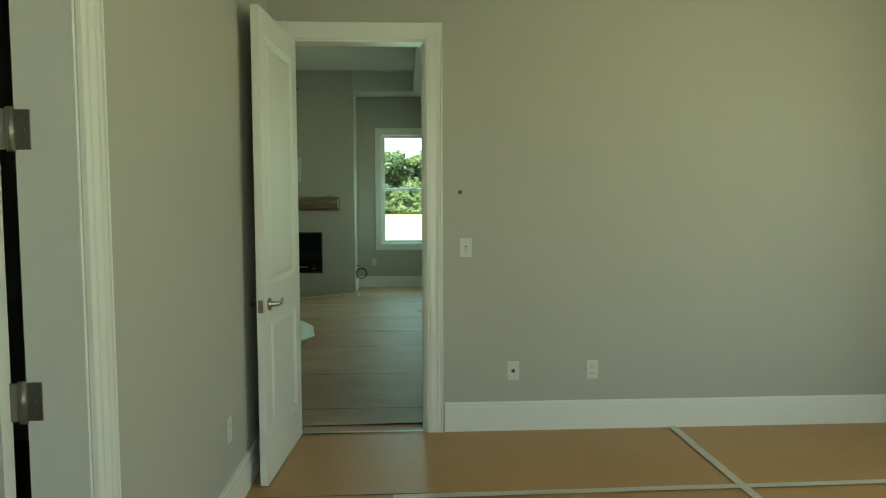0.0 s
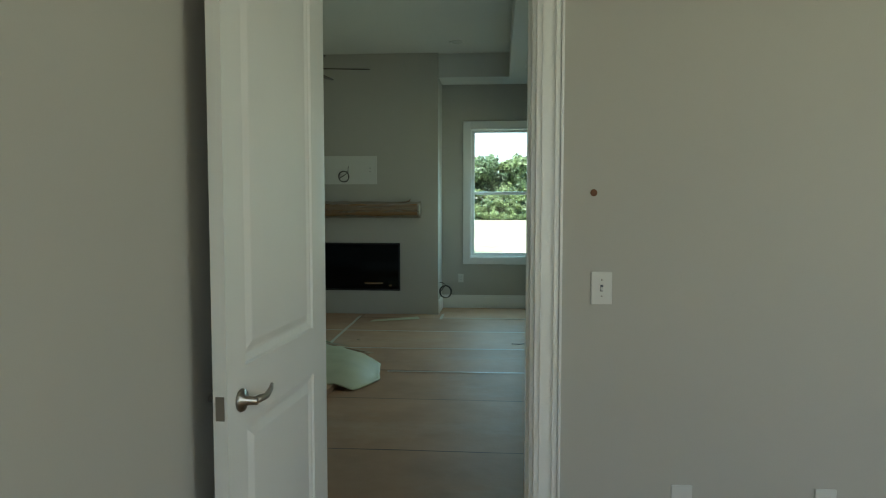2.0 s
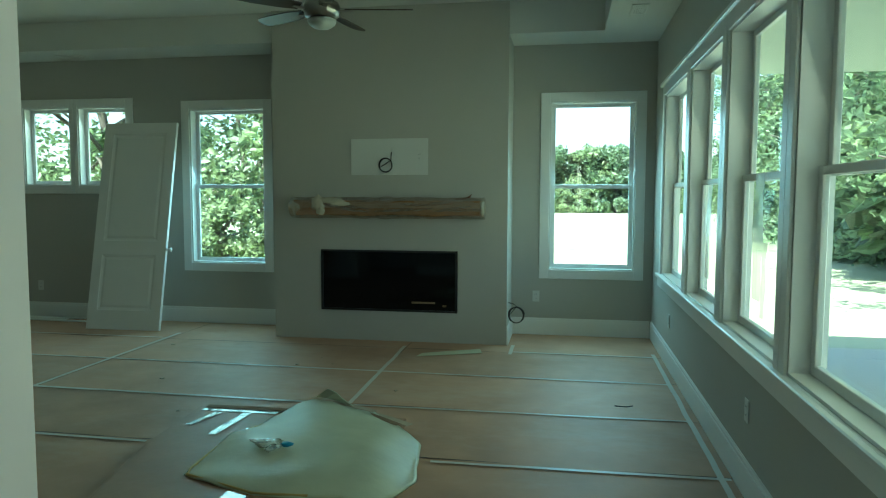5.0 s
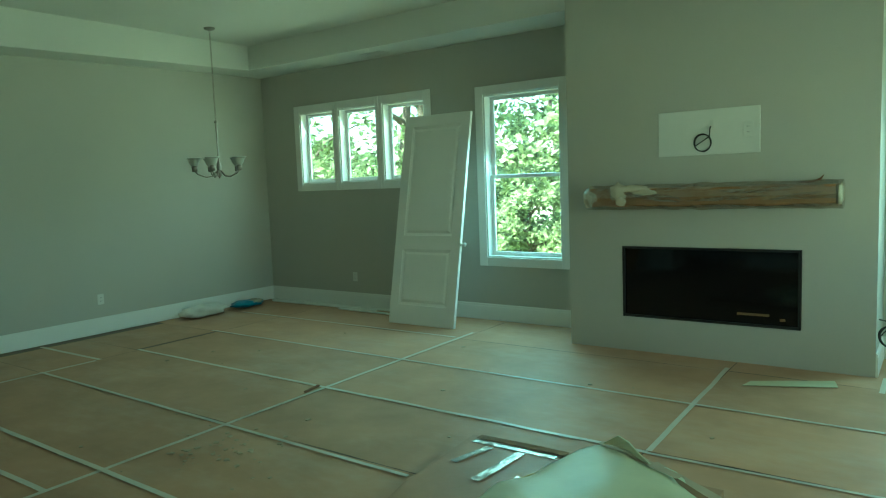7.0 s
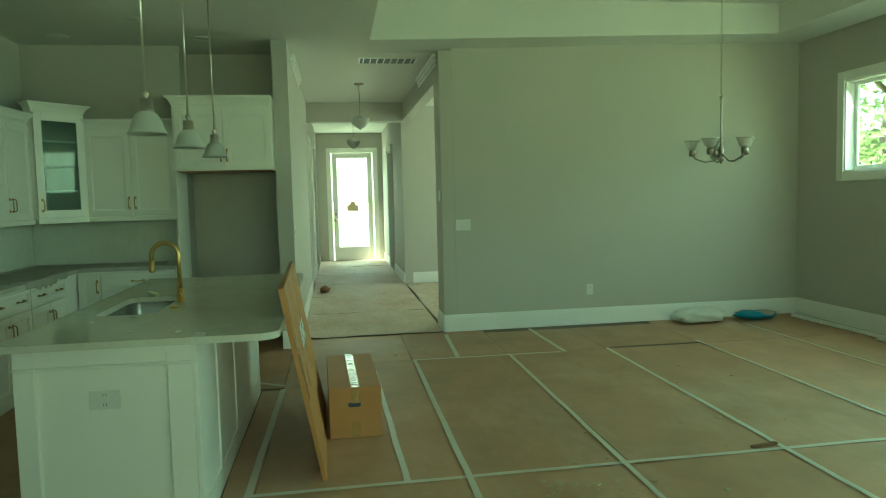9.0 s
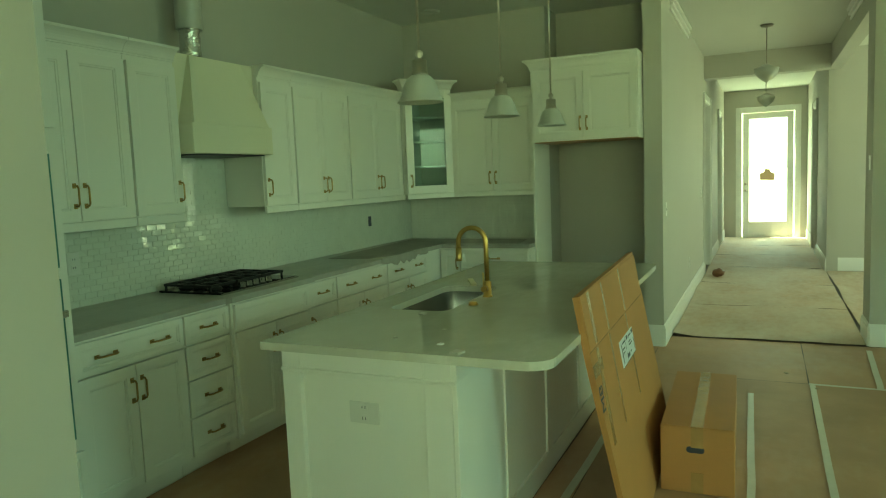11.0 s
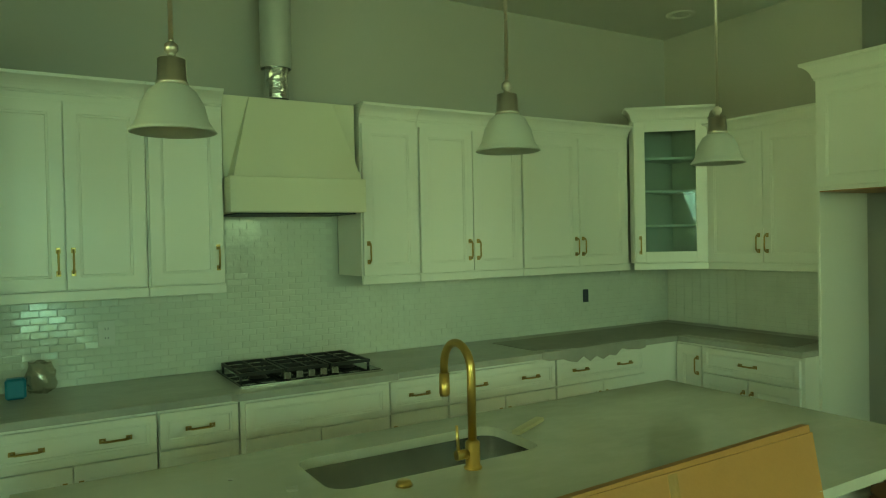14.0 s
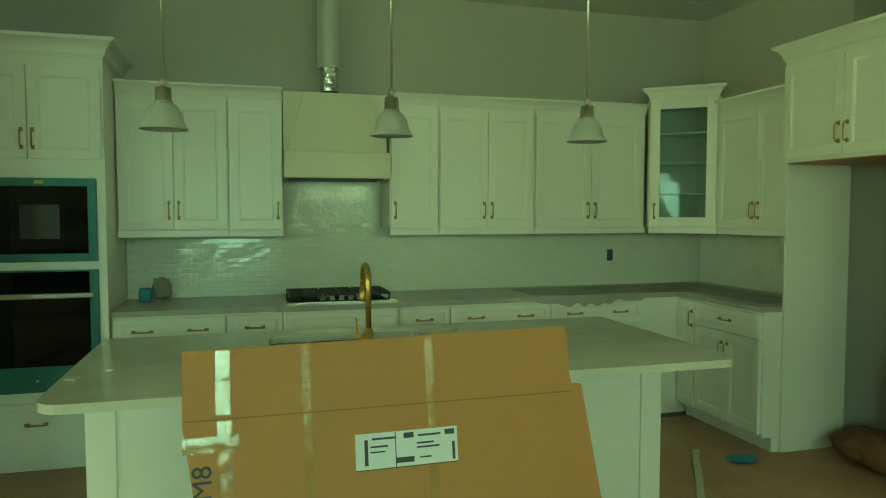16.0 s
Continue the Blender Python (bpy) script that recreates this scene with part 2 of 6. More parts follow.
def lathe(bm, prof, seg=24, cx=0, cy=0, cz=0):
    """A turned body from (radius, height) pairs."""
    rings = []
    for r, z in prof:
        rings.append([bm.verts.new((cx + max(r, 1e-4) * math.cos(2 * math.pi * i / seg), cy + max(r, 1e-4) * math.sin(2 * math.pi * i / seg), cz + z)) for i in range(seg)])
    for a, b in zip(rings, rings[1:]):
        for i in range(seg):
            bm.faces.new((a[i], a[(i + 1) % seg], b[(i + 1) % seg], b[i])).smooth = True
    return bm


def tube(bm, pts, r, seg=10):
    """A round bar along a line of points; r may be a list."""
    pts = [Vector(p) for p in pts]
    rings = []
    for i, p in enumerate(pts):
        d = (pts[min(i + 1, len(pts) - 1)] - pts[max(i - 1, 0)]).normalized()
        u = d.orthogonal().normalized() if i == 0 else (u - d * u.dot(d)).normalized()
        v = d.cross(u)
        rr = r[i] if isinstance(r, (list, tuple)) else r
        rings.append([bm.verts.new(p + (u * math.cos(2 * math.pi * k / seg) + v * math.sin(2 * math.pi * k / seg)) * rr) for k in range(seg)])
    for a, b in zip(rings, rings[1:]):
        for k in range(seg):
            bm.faces.new((a[k], a[(k + 1) % seg], b[(k + 1) % seg], b[k])).smooth = True
    bm.faces.new(rings[0][::-1]), bm.faces.new(rings[-1])
    return bm


def mesh_of(name, bm, material):
    bmesh.ops.recalc_face_normals(bm, faces=bm.faces)
    me = bpy.data.meshes.new(name)
    bm.to_mesh(me)
    bm.free()
    me.materials.append(material)
    return me


def part(name, bm, material, parent, label="", at=None):
    ob = new(name, mesh_of(name, bm, material) if isinstance(bm, bmesh.types.BMesh) else bm)
    ob.parent = parent
    if at is not None:
        ob.matrix_basis = at
    return tagged(ob, label)


def thing(name, m, label, category, group="", kind=""):
    ob = new(name)
    ob.empty_display_size = 0.1
    ob.matrix_basis = m if isinstance(m, Matrix) else Matrix.Translation(m)
    return tagged(ob, label, category, group, kind)


def solid(name, bm, material, label, category, kind="", m=None, group=""):
    ob = new(name, mesh_of(name, bm, material))
    if m is not None:
        ob.matrix_basis = m
    return tagged(ob, label, category, group, kind)


def structure(name, bm, material, label):
    return solid(name, bm, material, label, name.split("_")[0], "structure")


def wall_bm(bm, axis, at0, at1, u0, u1, z0, z1, holes=()):
    """A wall slab between at0 and at1 on the axis ('x' or 'y'), from u0 to u1 along the other, with holes (ua, ub, za, zb)."""
    us = sorted({u0, u1, *[h[0] for h in holes], *[h[1] for h in holes]})
    for a, b in zip(us, us[1:]):
        cuts = sorted([(h[2], h[3]) for h in holes if h[0] <= a + 1e-6 and h[1] >= b - 1e-6])
        z = z0
        for c0, c1 in cuts + [(z1, z1)]:
            if c0 > z + 1e-4:
                if axis == "y":
                    bx(bm, a, b, at0, at1, z, c0)
                else:
                    bx(bm, at0, at1, a, b, z, c0)
            z = c1
    return bm


CZ, SZ, TZ = 3.05, 3.16, 3.47  # flat ceiling, soffit round the tray, tray ceiling
# ---- large structure ----
E_WIN = [(9.97, 11.22), (8.72, 9.82), (7.47, 8.57), (6.22, 7.32)]
N_WIN = [(-0.53, 0.38), (-4.77, -3.83)]
T_WIN = [(-7.73, -7.11), (-7.00, -6.36), (-6.25, -5.60)]

structure("floor", boxm(-18.2, 0.73, 3.46, 12.09, -0.2, -0.004), SUBFLOOR, "dark bare floor under taped kraft paper")
structure("floor_bedroom", boxm(-3.03, 3.55, -2.35, 4.74, -0.21, -0.005), SUBFLOOR, "dark bedroom floor under orange kraft paper")

structure("wall_bedroom_door", wall_bm(bmesh.new(), "y", 4.60, 4.74, -3.168, 3.54, 0, TZ + 0.1, [(-0.83, 0.0, 0, 2.45)]), WALL, "beige painted wall with a tall doorway")
structure("wall_pantry_block", boxm(-3.17, -1.4, 4.742, 5.25, 0, CZ), WALL, "beige painted wall corner beside the kitchen")
structure("wall_kitchen_east", boxm(-3.17, -3.03, 3.46, 4.598, 0, CZ), WALL, "beige painted wall beside the oven tower")
structure("wall_kitchen_back", boxm(-8.49, -3.17, 3.46, 3.60, 0, CZ), WALL, "beige painted kitchen wall above tiled splashback")
structure("wall_kitchen_west", boxm(-8.89, -8.35, 3.60, 5.07, 0, CZ), WALL, "beige painted wall beside the tiled corner")
structure("wall_alcove", boxm(-8.89, -8.75, 5.07, 5.99, 0, CZ), WALL, "beige painted back wall of the fridge alcove")
structure("wall_hall_south", wall_bm(bmesh.new(), "y", 5.99, 6.14, -17.85, -8.05, 0, CZ, [(-13.5, -12.45, 0, 2.45), (-16.6, -15.75, 0, 2.45)]), WALL, "beige painted hall wall with dark doorways")
structure("wall_hall_north", wall_bm(bmesh.new(), "y", 7.70, 7.84, -17.85, -8.485, 0, CZ, [(-12.9, -8.9, 0, 2.76), (-15.9, -15.0, 0, 2.45)]), WALL, "beige painted hall wall with a wide opening")
structure("wall_hall_end", wall_bm(bmesh.new(), "x", -17.99, -17.85, 4.0, 10.7, 0, CZ, [(6.47, 7.48, 0, 2.60)]), WALL, "beige painted wall around the front door")
structure("wall_west", boxm(-8.625, -8.485, 7.842, 12.09, 0, TZ), WALL, "grey-green painted wall behind the chandelier")
structure("wall_north", wall_bm(bmesh.new(), "y", 11.94, 12.09, -8.485, 0.58, 0, TZ, [(a, b, 0.73, 2.55) for a, b in N_WIN] + [(a, b, 1.65, 2.60) for a, b in T_WIN]), WALL, "painted wall with tall windows beside the fireplace")
structure("wall_east", wall_bm(bmesh.new(), "x", 0.58, 0.73, 4.74, 12.09, 0, TZ, [(a, b, 0.78, 2.50) for a, b in E_WIN]), WALL, "painted wall with a row of four windows")
structure("wall_bedroom_west", wall_bm(bmesh.new(), "x", -1.10, -0.95, -2.35, 4.60, 0, CZ, [(1.22, 2.08, 0, 2.45)]), WALL, "beige painted bedroom wall beside the open door")
structure("wall_bedroom_east", wall_bm(bmesh.new(), "x", 3.40, 3.54, -2.35, 4.60, 0, CZ, [(1.0, 3.3, 0.7, 2.5)]), WALL, "beige painted bedroom wall with window opening")
structure("wall_bedroom_south", wall_bm(bmesh.new(), "y", -2.49, -2.35, -3.03, 3.54, 0, CZ, [(0.0, 2.4, 0.7, 2.5)]), WALL, "plain beige bedroom wall")
structure("wall_closet", boxm(-3.028, -2.90, -2.35, 4.598, 0, CZ), WALL, "plain closet wall")
structure("wall_side_room_north", wall_bm(bmesh.new(), "y", 10.7, 10.84, -18.0, -8.625, 0, CZ, [(-12.2, -10.4, 0.7, 2.5)]), WALL, "plain wall of the room off the hall")
structure("wall_side_room_west", boxm(-13.14, -13.0, 7.84, 10.7, 0, CZ), WALL, "pale wall of the room off the hall")
structure("wall_side_room_south", boxm(-18.0, -8.49, 3.86, 4.0, 0, CZ), WALL, "plain dark wall behind the hall doorways")
structure("beam_hall", boxm(-12.75, -12.5, 6.142, 7.698, 2.74, CZ - 0.002), WALL, "painted drop beam across the hall")

cb = bmesh.new()
bx(cb, -18.0, 0.58, 3.46, 6.95, CZ, TZ + 0.2)
bx(cb, -18.0, -8.625, 6.95, 10.84, CZ, TZ + 0.2)
bx(cb, -8.485, 0.58, 11.36, 11.938, SZ, TZ + 0.15)
bx(cb, 0.0, 0.578, 6.95, 11.36, SZ, TZ + 0.15)
# the west soffit rises a little from the flat ceiling to the north soffit
sv = [cb.verts.new((x, y, z)) for y, z in ((6.952, CZ), (11.358, SZ)) for x, z in ((-8.62, z), (-8.02, z), (-8.02, TZ + 0.15), (-8.62, TZ + 0.15))]
for q in range(4):
    cb.faces.new((sv[q], sv[(q + 1) % 4], sv[4 + (q + 1) % 4], sv[4 + q]))
cb.faces.new(sv[3::-1]), cb.faces.new(sv[4:])
bx(cb, -8.625, 0.73, 6.95, 12.09, TZ, TZ + 0.14)
bx(cb, -3.03, 3.54, -2.49, 4.598, CZ, TZ + 0.2)
structure("ceiling", cb, CEIL, "pale matte ceiling with a raised tray")

# fireplace breast with a recess for the fire
structure("wall_fireplace", wall_bm(bmesh.new(), "y", 11.29, 11.94, -3.44, -0.93, 0, TZ - 0.002, [(-2.915, -1.44, 0.317, 0.966)]), WALL, "beige painted chimney breast")

# baseboards: a flat board with a stepped top
def baseboard(x0, y0, x1, y1, nx, ny, h=0.19):
    bm = bmesh.new()
    for t, z0, z1 in ((0.016, 0.004, h - 0.03), (0.011, h - 0.03, h - 0.008), (0.006, h - 0.008, h)):
        bx(bm, min(x0, x0 + nx * t, x1), max(x1, x0, x1 + nx * t), min(y0, y0 + ny * t, y1), max(y1, y0, y1 + ny * t), z0, z1)
    structure("baseboard", bm, TRIM, "tall white painted baseboard")


baseboard(0.11, 4.60, 3.40, 4.60, 0, -1)
baseboard(-0.95, 2.19, -0.95, 4.60, 1, 0)
baseboard(0.58, 4.74, 0.58, 11.94, -1, 0)
baseboard(-0.93, 11.94, 0.56, 11.94, 0, -1)
baseboard(-8.48, 11.94, -3.44, 11.94, 0, -1)
baseboard(-0.93, 11.29, -0.93, 11.93, 1, 0)
baseboard(-8.485, 7.70, -8.485, 11.93, 1, 0)
baseboard(-8.05, 5.99, -8.05, 6.14, 1, 0)
baseboard(-12.4, 6.14, -8.05, 6.14, 0, 1)
baseboard(-15.7, 6.14, -13.55, 6.14, 0, 1)
baseboard(-17.84, 6.14, -16.65, 6.14, 0, 1)
baseboard(-8.9, 7.70, -8.485, 7.70, 0, -1)
baseboard(-14.95, 7.70, -12.9, 7.70, 0, -1)
baseboard(-17.84, 7.70, -15.95, 7.70, 0, -1)
baseboard(-13.0, 7.84, -13.0, 10.7, 1, 0)
baseboard(-3.17, 5.25, -1.4, 5.25, 0, 1)
baseboard(-3.17, 4.70, -3.17, 5.25, -1, 0)


def casing(name, m, w, h, depth, sill=True, label="white painted casing", bw=0.1, floor_door=False, plain=False, bl=None, br=None):
    """Casing boards round an opening, bl and br wide at the sides where given; local x across, z up, y into the wall; interior face at y = 0."""
    th = thing(name, m, label, "trim", kind="structure")
    bl, br = bl or bw, br or bw
    for x0, x1, z0, z1 in ((-bl, 0, 0 if floor_door else -bw, h + bw), (w, w + br, 0 if floor_door else -bw, h + bw), (0, w, h, h + bw)) + (() if floor_door else ((0, w, -bw, 0),)):
        b = bmesh.new()
        bx(b, x0, x1, -0.018, 0, z0, z1, 0.003)
        if x1 - x0 < z1 - z0 and not plain:
            inner = x1 if x0 < 0 else x0
            s = 1 if x0 < 0 else -1
            bx(b, inner - s * 0.035, inner - s * 0.022, -0.024, -0.0185, z0, z1)
            bx(b, inner - s * 0.085, inner - s * 0.07, -0.026, -0.0185, z0, z1)
            bx(b, inner - s * 0.1, inner - s * 0.09, -0.03, -0.0185, z0, z1)
        part("casing_board", b, TRIM, th)
    for x0, x1, z0, z1 in ((0, 0.014, 0, h), (w - 0.014, w, 0, h), (0.014, w - 0.014, h - 0.014, h)) + (() if floor_door else ((0.014, w - 0.014, 0, 0.014),)):
        part("jamb", boxm(x0, x1, 0.0, depth, z0, z1), TRIM, th)
    return th


def window(name, m, w, h, label, hung=True, depth=0.15, bl=None, br=None):
    """A sash window in an opening; local x across, z up, y outward."""
    th = casing(name, m, w, h, depth, label=label, plain=True, bl=bl, br=br)
    th["category"] = "window"
    f = 0.045
    sashes = ((0.014, h / 2 + 0.02, 0.085), (h / 2 - 0.02, h - 0.014, 0.118)) if hung else ((0.014, h - 0.014, 0.10),)
    for z0, z1, y in sashes:
        b = bmesh.new()
        for a in ((0.014, 0.014 + f, z0, z1), (w - 0.014 - f, w - 0.014, z0, z1), (0.014 + f, w - 0.014 - f, z0, z0 + f), (0.014 + f, w - 0.014 - f, z1 - f * 0.8, z1)):
            bx(b, a[0], a[1], y, y + 0.03, a[2], a[3], 0.003)
        s = part("sash", b, TRIM, th)
        p = part("pane", boxm(0.014 + f, w - 0.014 - f, y + 0.012, y + 0.016, z0 + f, z1 - f * 0.8), GLASS, s)
        p.visible_shadow = False
    return th


for k, (a, b) in enumerate(N_WIN):
    window("window_%d" % (k + 1), pose(a, 11.94, 0.73), b - a, 1.82, "tall double-hung window with white casing")
for k, (a, b) in enumerate(T_WIN):
    window("window_%d" % (k + 3), pose(a, 11.94, 1.65), b - a, 0.95, "small fixed window high in the wall", hung=False, bl=0.0535 if k else 0.1, br=0.0535 if k < 2 else 0.1)
for k, (a, b) in enumerate(E_WIN):
    window("window_%d" % (k + 6), pose(0.58, b, 0.78, 0, 0, -90), b - a, 1.72, "double-hung window in a row with deep sill", bl=0.0735 if k else 0.1, br=0.0735 if k < 3 else 0.1)
sl = bmesh.new()
bx(sl, 0.535, 0.60, 6.02, 11.40, 0.745, 0.779, 0.006)
bx(sl, 0.556, 0.58, 6.05, 11.37, 0.655, 0.745, 0.004)
structure("trim_window_sill", sl, TRIM, "long white window stool and apron")
structure("trim_window_head", boxm(0.545, 0.579, 6.02, 11.42, 2.60, 2.635, 0.005), TRIM, "long white head trim over windows")

# outside
gb = bmesh.new()
gx = [-400, -120, -60, -30, -18, -8, 1, 10, 25, 60, 120, 400]
gy = [-400, -120, -40, -12, 0, 12, 20, 30, 45, 80, 160, 400]
gv = [[gb.verts.new((x, y, -0.35)) for x in gx] for y in gy]
for j in range(len(gy) - 1):
    for i in range(len(gx) - 1):
        gb.faces.new((gv[j][i], gv[j][i + 1], gv[j + 1][i + 1], gv[j + 1][i]))
structure("ground", gb, GRASS, "bright bare soil and lawn round the house")


def crown_bm(r, h, n, seed, leaf0, leaf1, lobes_n=34):
    """Leaves gathered in lobes, each lobe a loose spray round a branch end."""
    rnd = random.Random(seed)
    vs, fs = [], []
    lobes = []
    for _ in range(lobes_n):
        z = rnd.uniform(0.02, 0.96)
        wide = r * (0.45 + 0.55 * math.sin(math.pi * min(1, 0.18 + z * 0.8)))
        a, q = rnd.uniform(0, 6.283), wide * math.sqrt(rnd.random())
        lobes.append((q * math.cos(a), q * math.sin(a), z * h, rnd.uniform(0.14, 0.34) * r))
    for _ in range(n):
        lx, ly, lz, lr = rnd.choice(lobes)
        d = Vector((rnd.gauss(0, 1), rnd.gauss(0, 1), rnd.gauss(0, 0.6))).normalized() * lr * rnd.uniform(0.35, 1.15)
        c = Vector((lx, ly, max(lz + d.z, 0.1))) + Vector((d.x, d.y, 0))
        u = Vector((rnd.gauss(0, 1), rnd.gauss(0, 1), rnd.gauss(0, 0.7))).normalized()
        v = u.orthogonal().normalized()
        w = u.cross(v)
        s = rnd.uniform(leaf0, leaf1)
        k = len(vs)
        vs += [c - u * s, c + v * s * 0.55 + w * s * 0.2, c + u * s, c - v * s * 0.55 + w * s * 0.2]
        fs += [(k, k + 1, k + 2), (k, k + 2, k + 3)]
    return vs, fs


def tree(x, y, h, seed, leaf, label, n=5200, leaf0=0.05, leaf1=0.15, slim=0.30, group="trees round the house"):
    rnd = random.Random(seed)
    th = thing("tree", (x, y, -0.35), label, "tree", group)
    b = bmesh.new()
    top = h * 0.9
    pts = [(rnd.uniform(-0.06, 0.06) * i, rnd.uniform(-0.06, 0.06) * i, top * i / 6) for i in range(7)]
    tube(b, pts, [0.16 * h / 9 * (1 - 0.13 * i) for i in range(7)], 8)
    for k in range(9):
        z = top * (0.18 + 0.085 * k)
        a = k * 2.4
        q = h * 0.22
        tube(b, [(0, 0, z), (math.cos(a) * q * 0.5, math.sin(a) * q * 0.5, z + q * 0.35), (math.cos(a) * q, math.sin(a) * q, z + q * 0.5)], [0.06, 0.04, 0.015], 5)
    part("trunk", b, BARK, th)
    vs, fs = crown_bm(h * slim, h, n, seed, leaf0, leaf1)
    me = bpy.data.meshes.new("crown")
    me.from_pydata(vs, [], fs)
    me.materials.append(leaf)
    part("crown", me, leaf, th)
    return th


trng = random.Random(11)


def grove(protos, spots, lo, hi):
    """Copies of the trees at the spots, turned and sized by chance."""
    for k, (x, y) in enumerate(spots):
        q = trng.uniform(lo, hi)
        o = copy_thing(protos[k % len(protos)], pose(x, y, -0.35, 0, 0, trng.uniform(0, 360)))
        o.scale = (q * trng.uniform(0.9, 1.2), q, q)


near_trees = [tree(-6.5, 19.5, 9.5, 3, LEAF, "tall leafy green tree in summer"), tree(-5.8, 22.0, 11, 4, LEAF2, "tall dark green broadleaf tree"), tree(-10.5, 18.5, 8.5, 5, LEAF, "light green leafy tree by the house")]
grove(near_trees, [(-13.6, 21.5), (-4.6, 25.5), (-9.0, 23.5), (-16.5, 22), (-7.4, 28), (-19, 19), (-14.8, 18.6), (-11.4, 27)], 0.85, 1.15)
bush = tree(-5.6, 17.4, 2.2, 8, LEAF, "low leafy green shrub by the house", 5000, 0.04, 0.11, 0.5, "shrubs round the house")
grove([bush], [(-7.0, 17.0), (-8.6, 17.8), (-10.2, 16.8), (-12.0, 17.4), (-4.9, 18.6), (-13.8, 16.9)], 0.7, 1.2)
far_trees = [tree(-2.0, 88.0, 8.0, 21, LEAF2, "distant leafy tree at the wood's edge", 8000, 0.16, 0.42, 0.42, "distant tree line"), tree(3.5, 90.0, 7.2, 22, LEAF, "distant leafy tree at the wood's edge", 8000, 0.16, 0.42, 0.45, "distant tree line")]
grove(far_trees, [(-24 + 2.5 * i + trng.uniform(-0.8, 0.8), 90 + trng.uniform(-4, 6)) for i in range(24)], 0.8, 1.15)
grove([bush], [(-20 + 2.2 * i + trng.uniform(-0.6, 0.6), 85 + trng.uniform(-1, 1)) for i in range(20)], 1.0, 1.7)
grove([near_trees[1], near_trees[0], far_trees[0]], [(6.8 + 1.15 * (i % 3) + 0.13 * 2.4 * i, 16 + 2.4 * i + trng.uniform(-0.7, 0.7)) for i in range(22)], 0.85, 1.1)

# porch outside the row of windows
pb = thing("porch_roof", (2.0, 8.0, 0), "painted porch roof on square posts", "porch", kind="structure")
part("roof_slab", boxm(-1.25, 1.5, -2.6, 4.3, 2.85, 3.05), SIDING, pb)
part("roof_beam", boxm(1.15, 1.4, -2.6, 4.3, 2.55, 2.85), SIDING, pb)
for yy in (-2.4, 0.9, 4.1):
    part("post", boxm(1.18, 1.36, yy - 0.09, yy + 0.09, -0.35, 2.55, 0.01), SIDING, pb)
part("porch_slab", boxm(-1.26, 1.6, -2.7, 4.4, -0.35, -0.12), DIRT, pb)

FILMW = glass_mat("white_film", (0.88, 0.88, 0.84), 0.3, 0.6)
for yc, z0, z1, wd in ((9.45, 0.95, 1.62, 0.16), (8.15, 0.98, 1.66, 0.17), (8.02, 0.90, 1.30, 0.08)):
    b = bmesh.new()
    n = 10
    prev_ = None
    for i in range(n + 1):
        z = z0 + (z1 - z0) * i / n
        cur = [b.verts.new((0.655 + 0.012 * noise.noise(Vector((z * 5, e, yc))), yc + e * wd / 2 + 0.02 * noise.noise(Vector((z * 4, yc, e))), z)) for e in (-1, 0, 1)]
        if prev_:
            for q in range(2):
                b.faces.new((prev_[q], prev_[q + 1], cur[q + 1], cur[q]))
        prev_ = cur
    solid("protective_film", b, FILMW, "peeling white protective film on a window sash", "film", group="window films")

# ---- doors ----


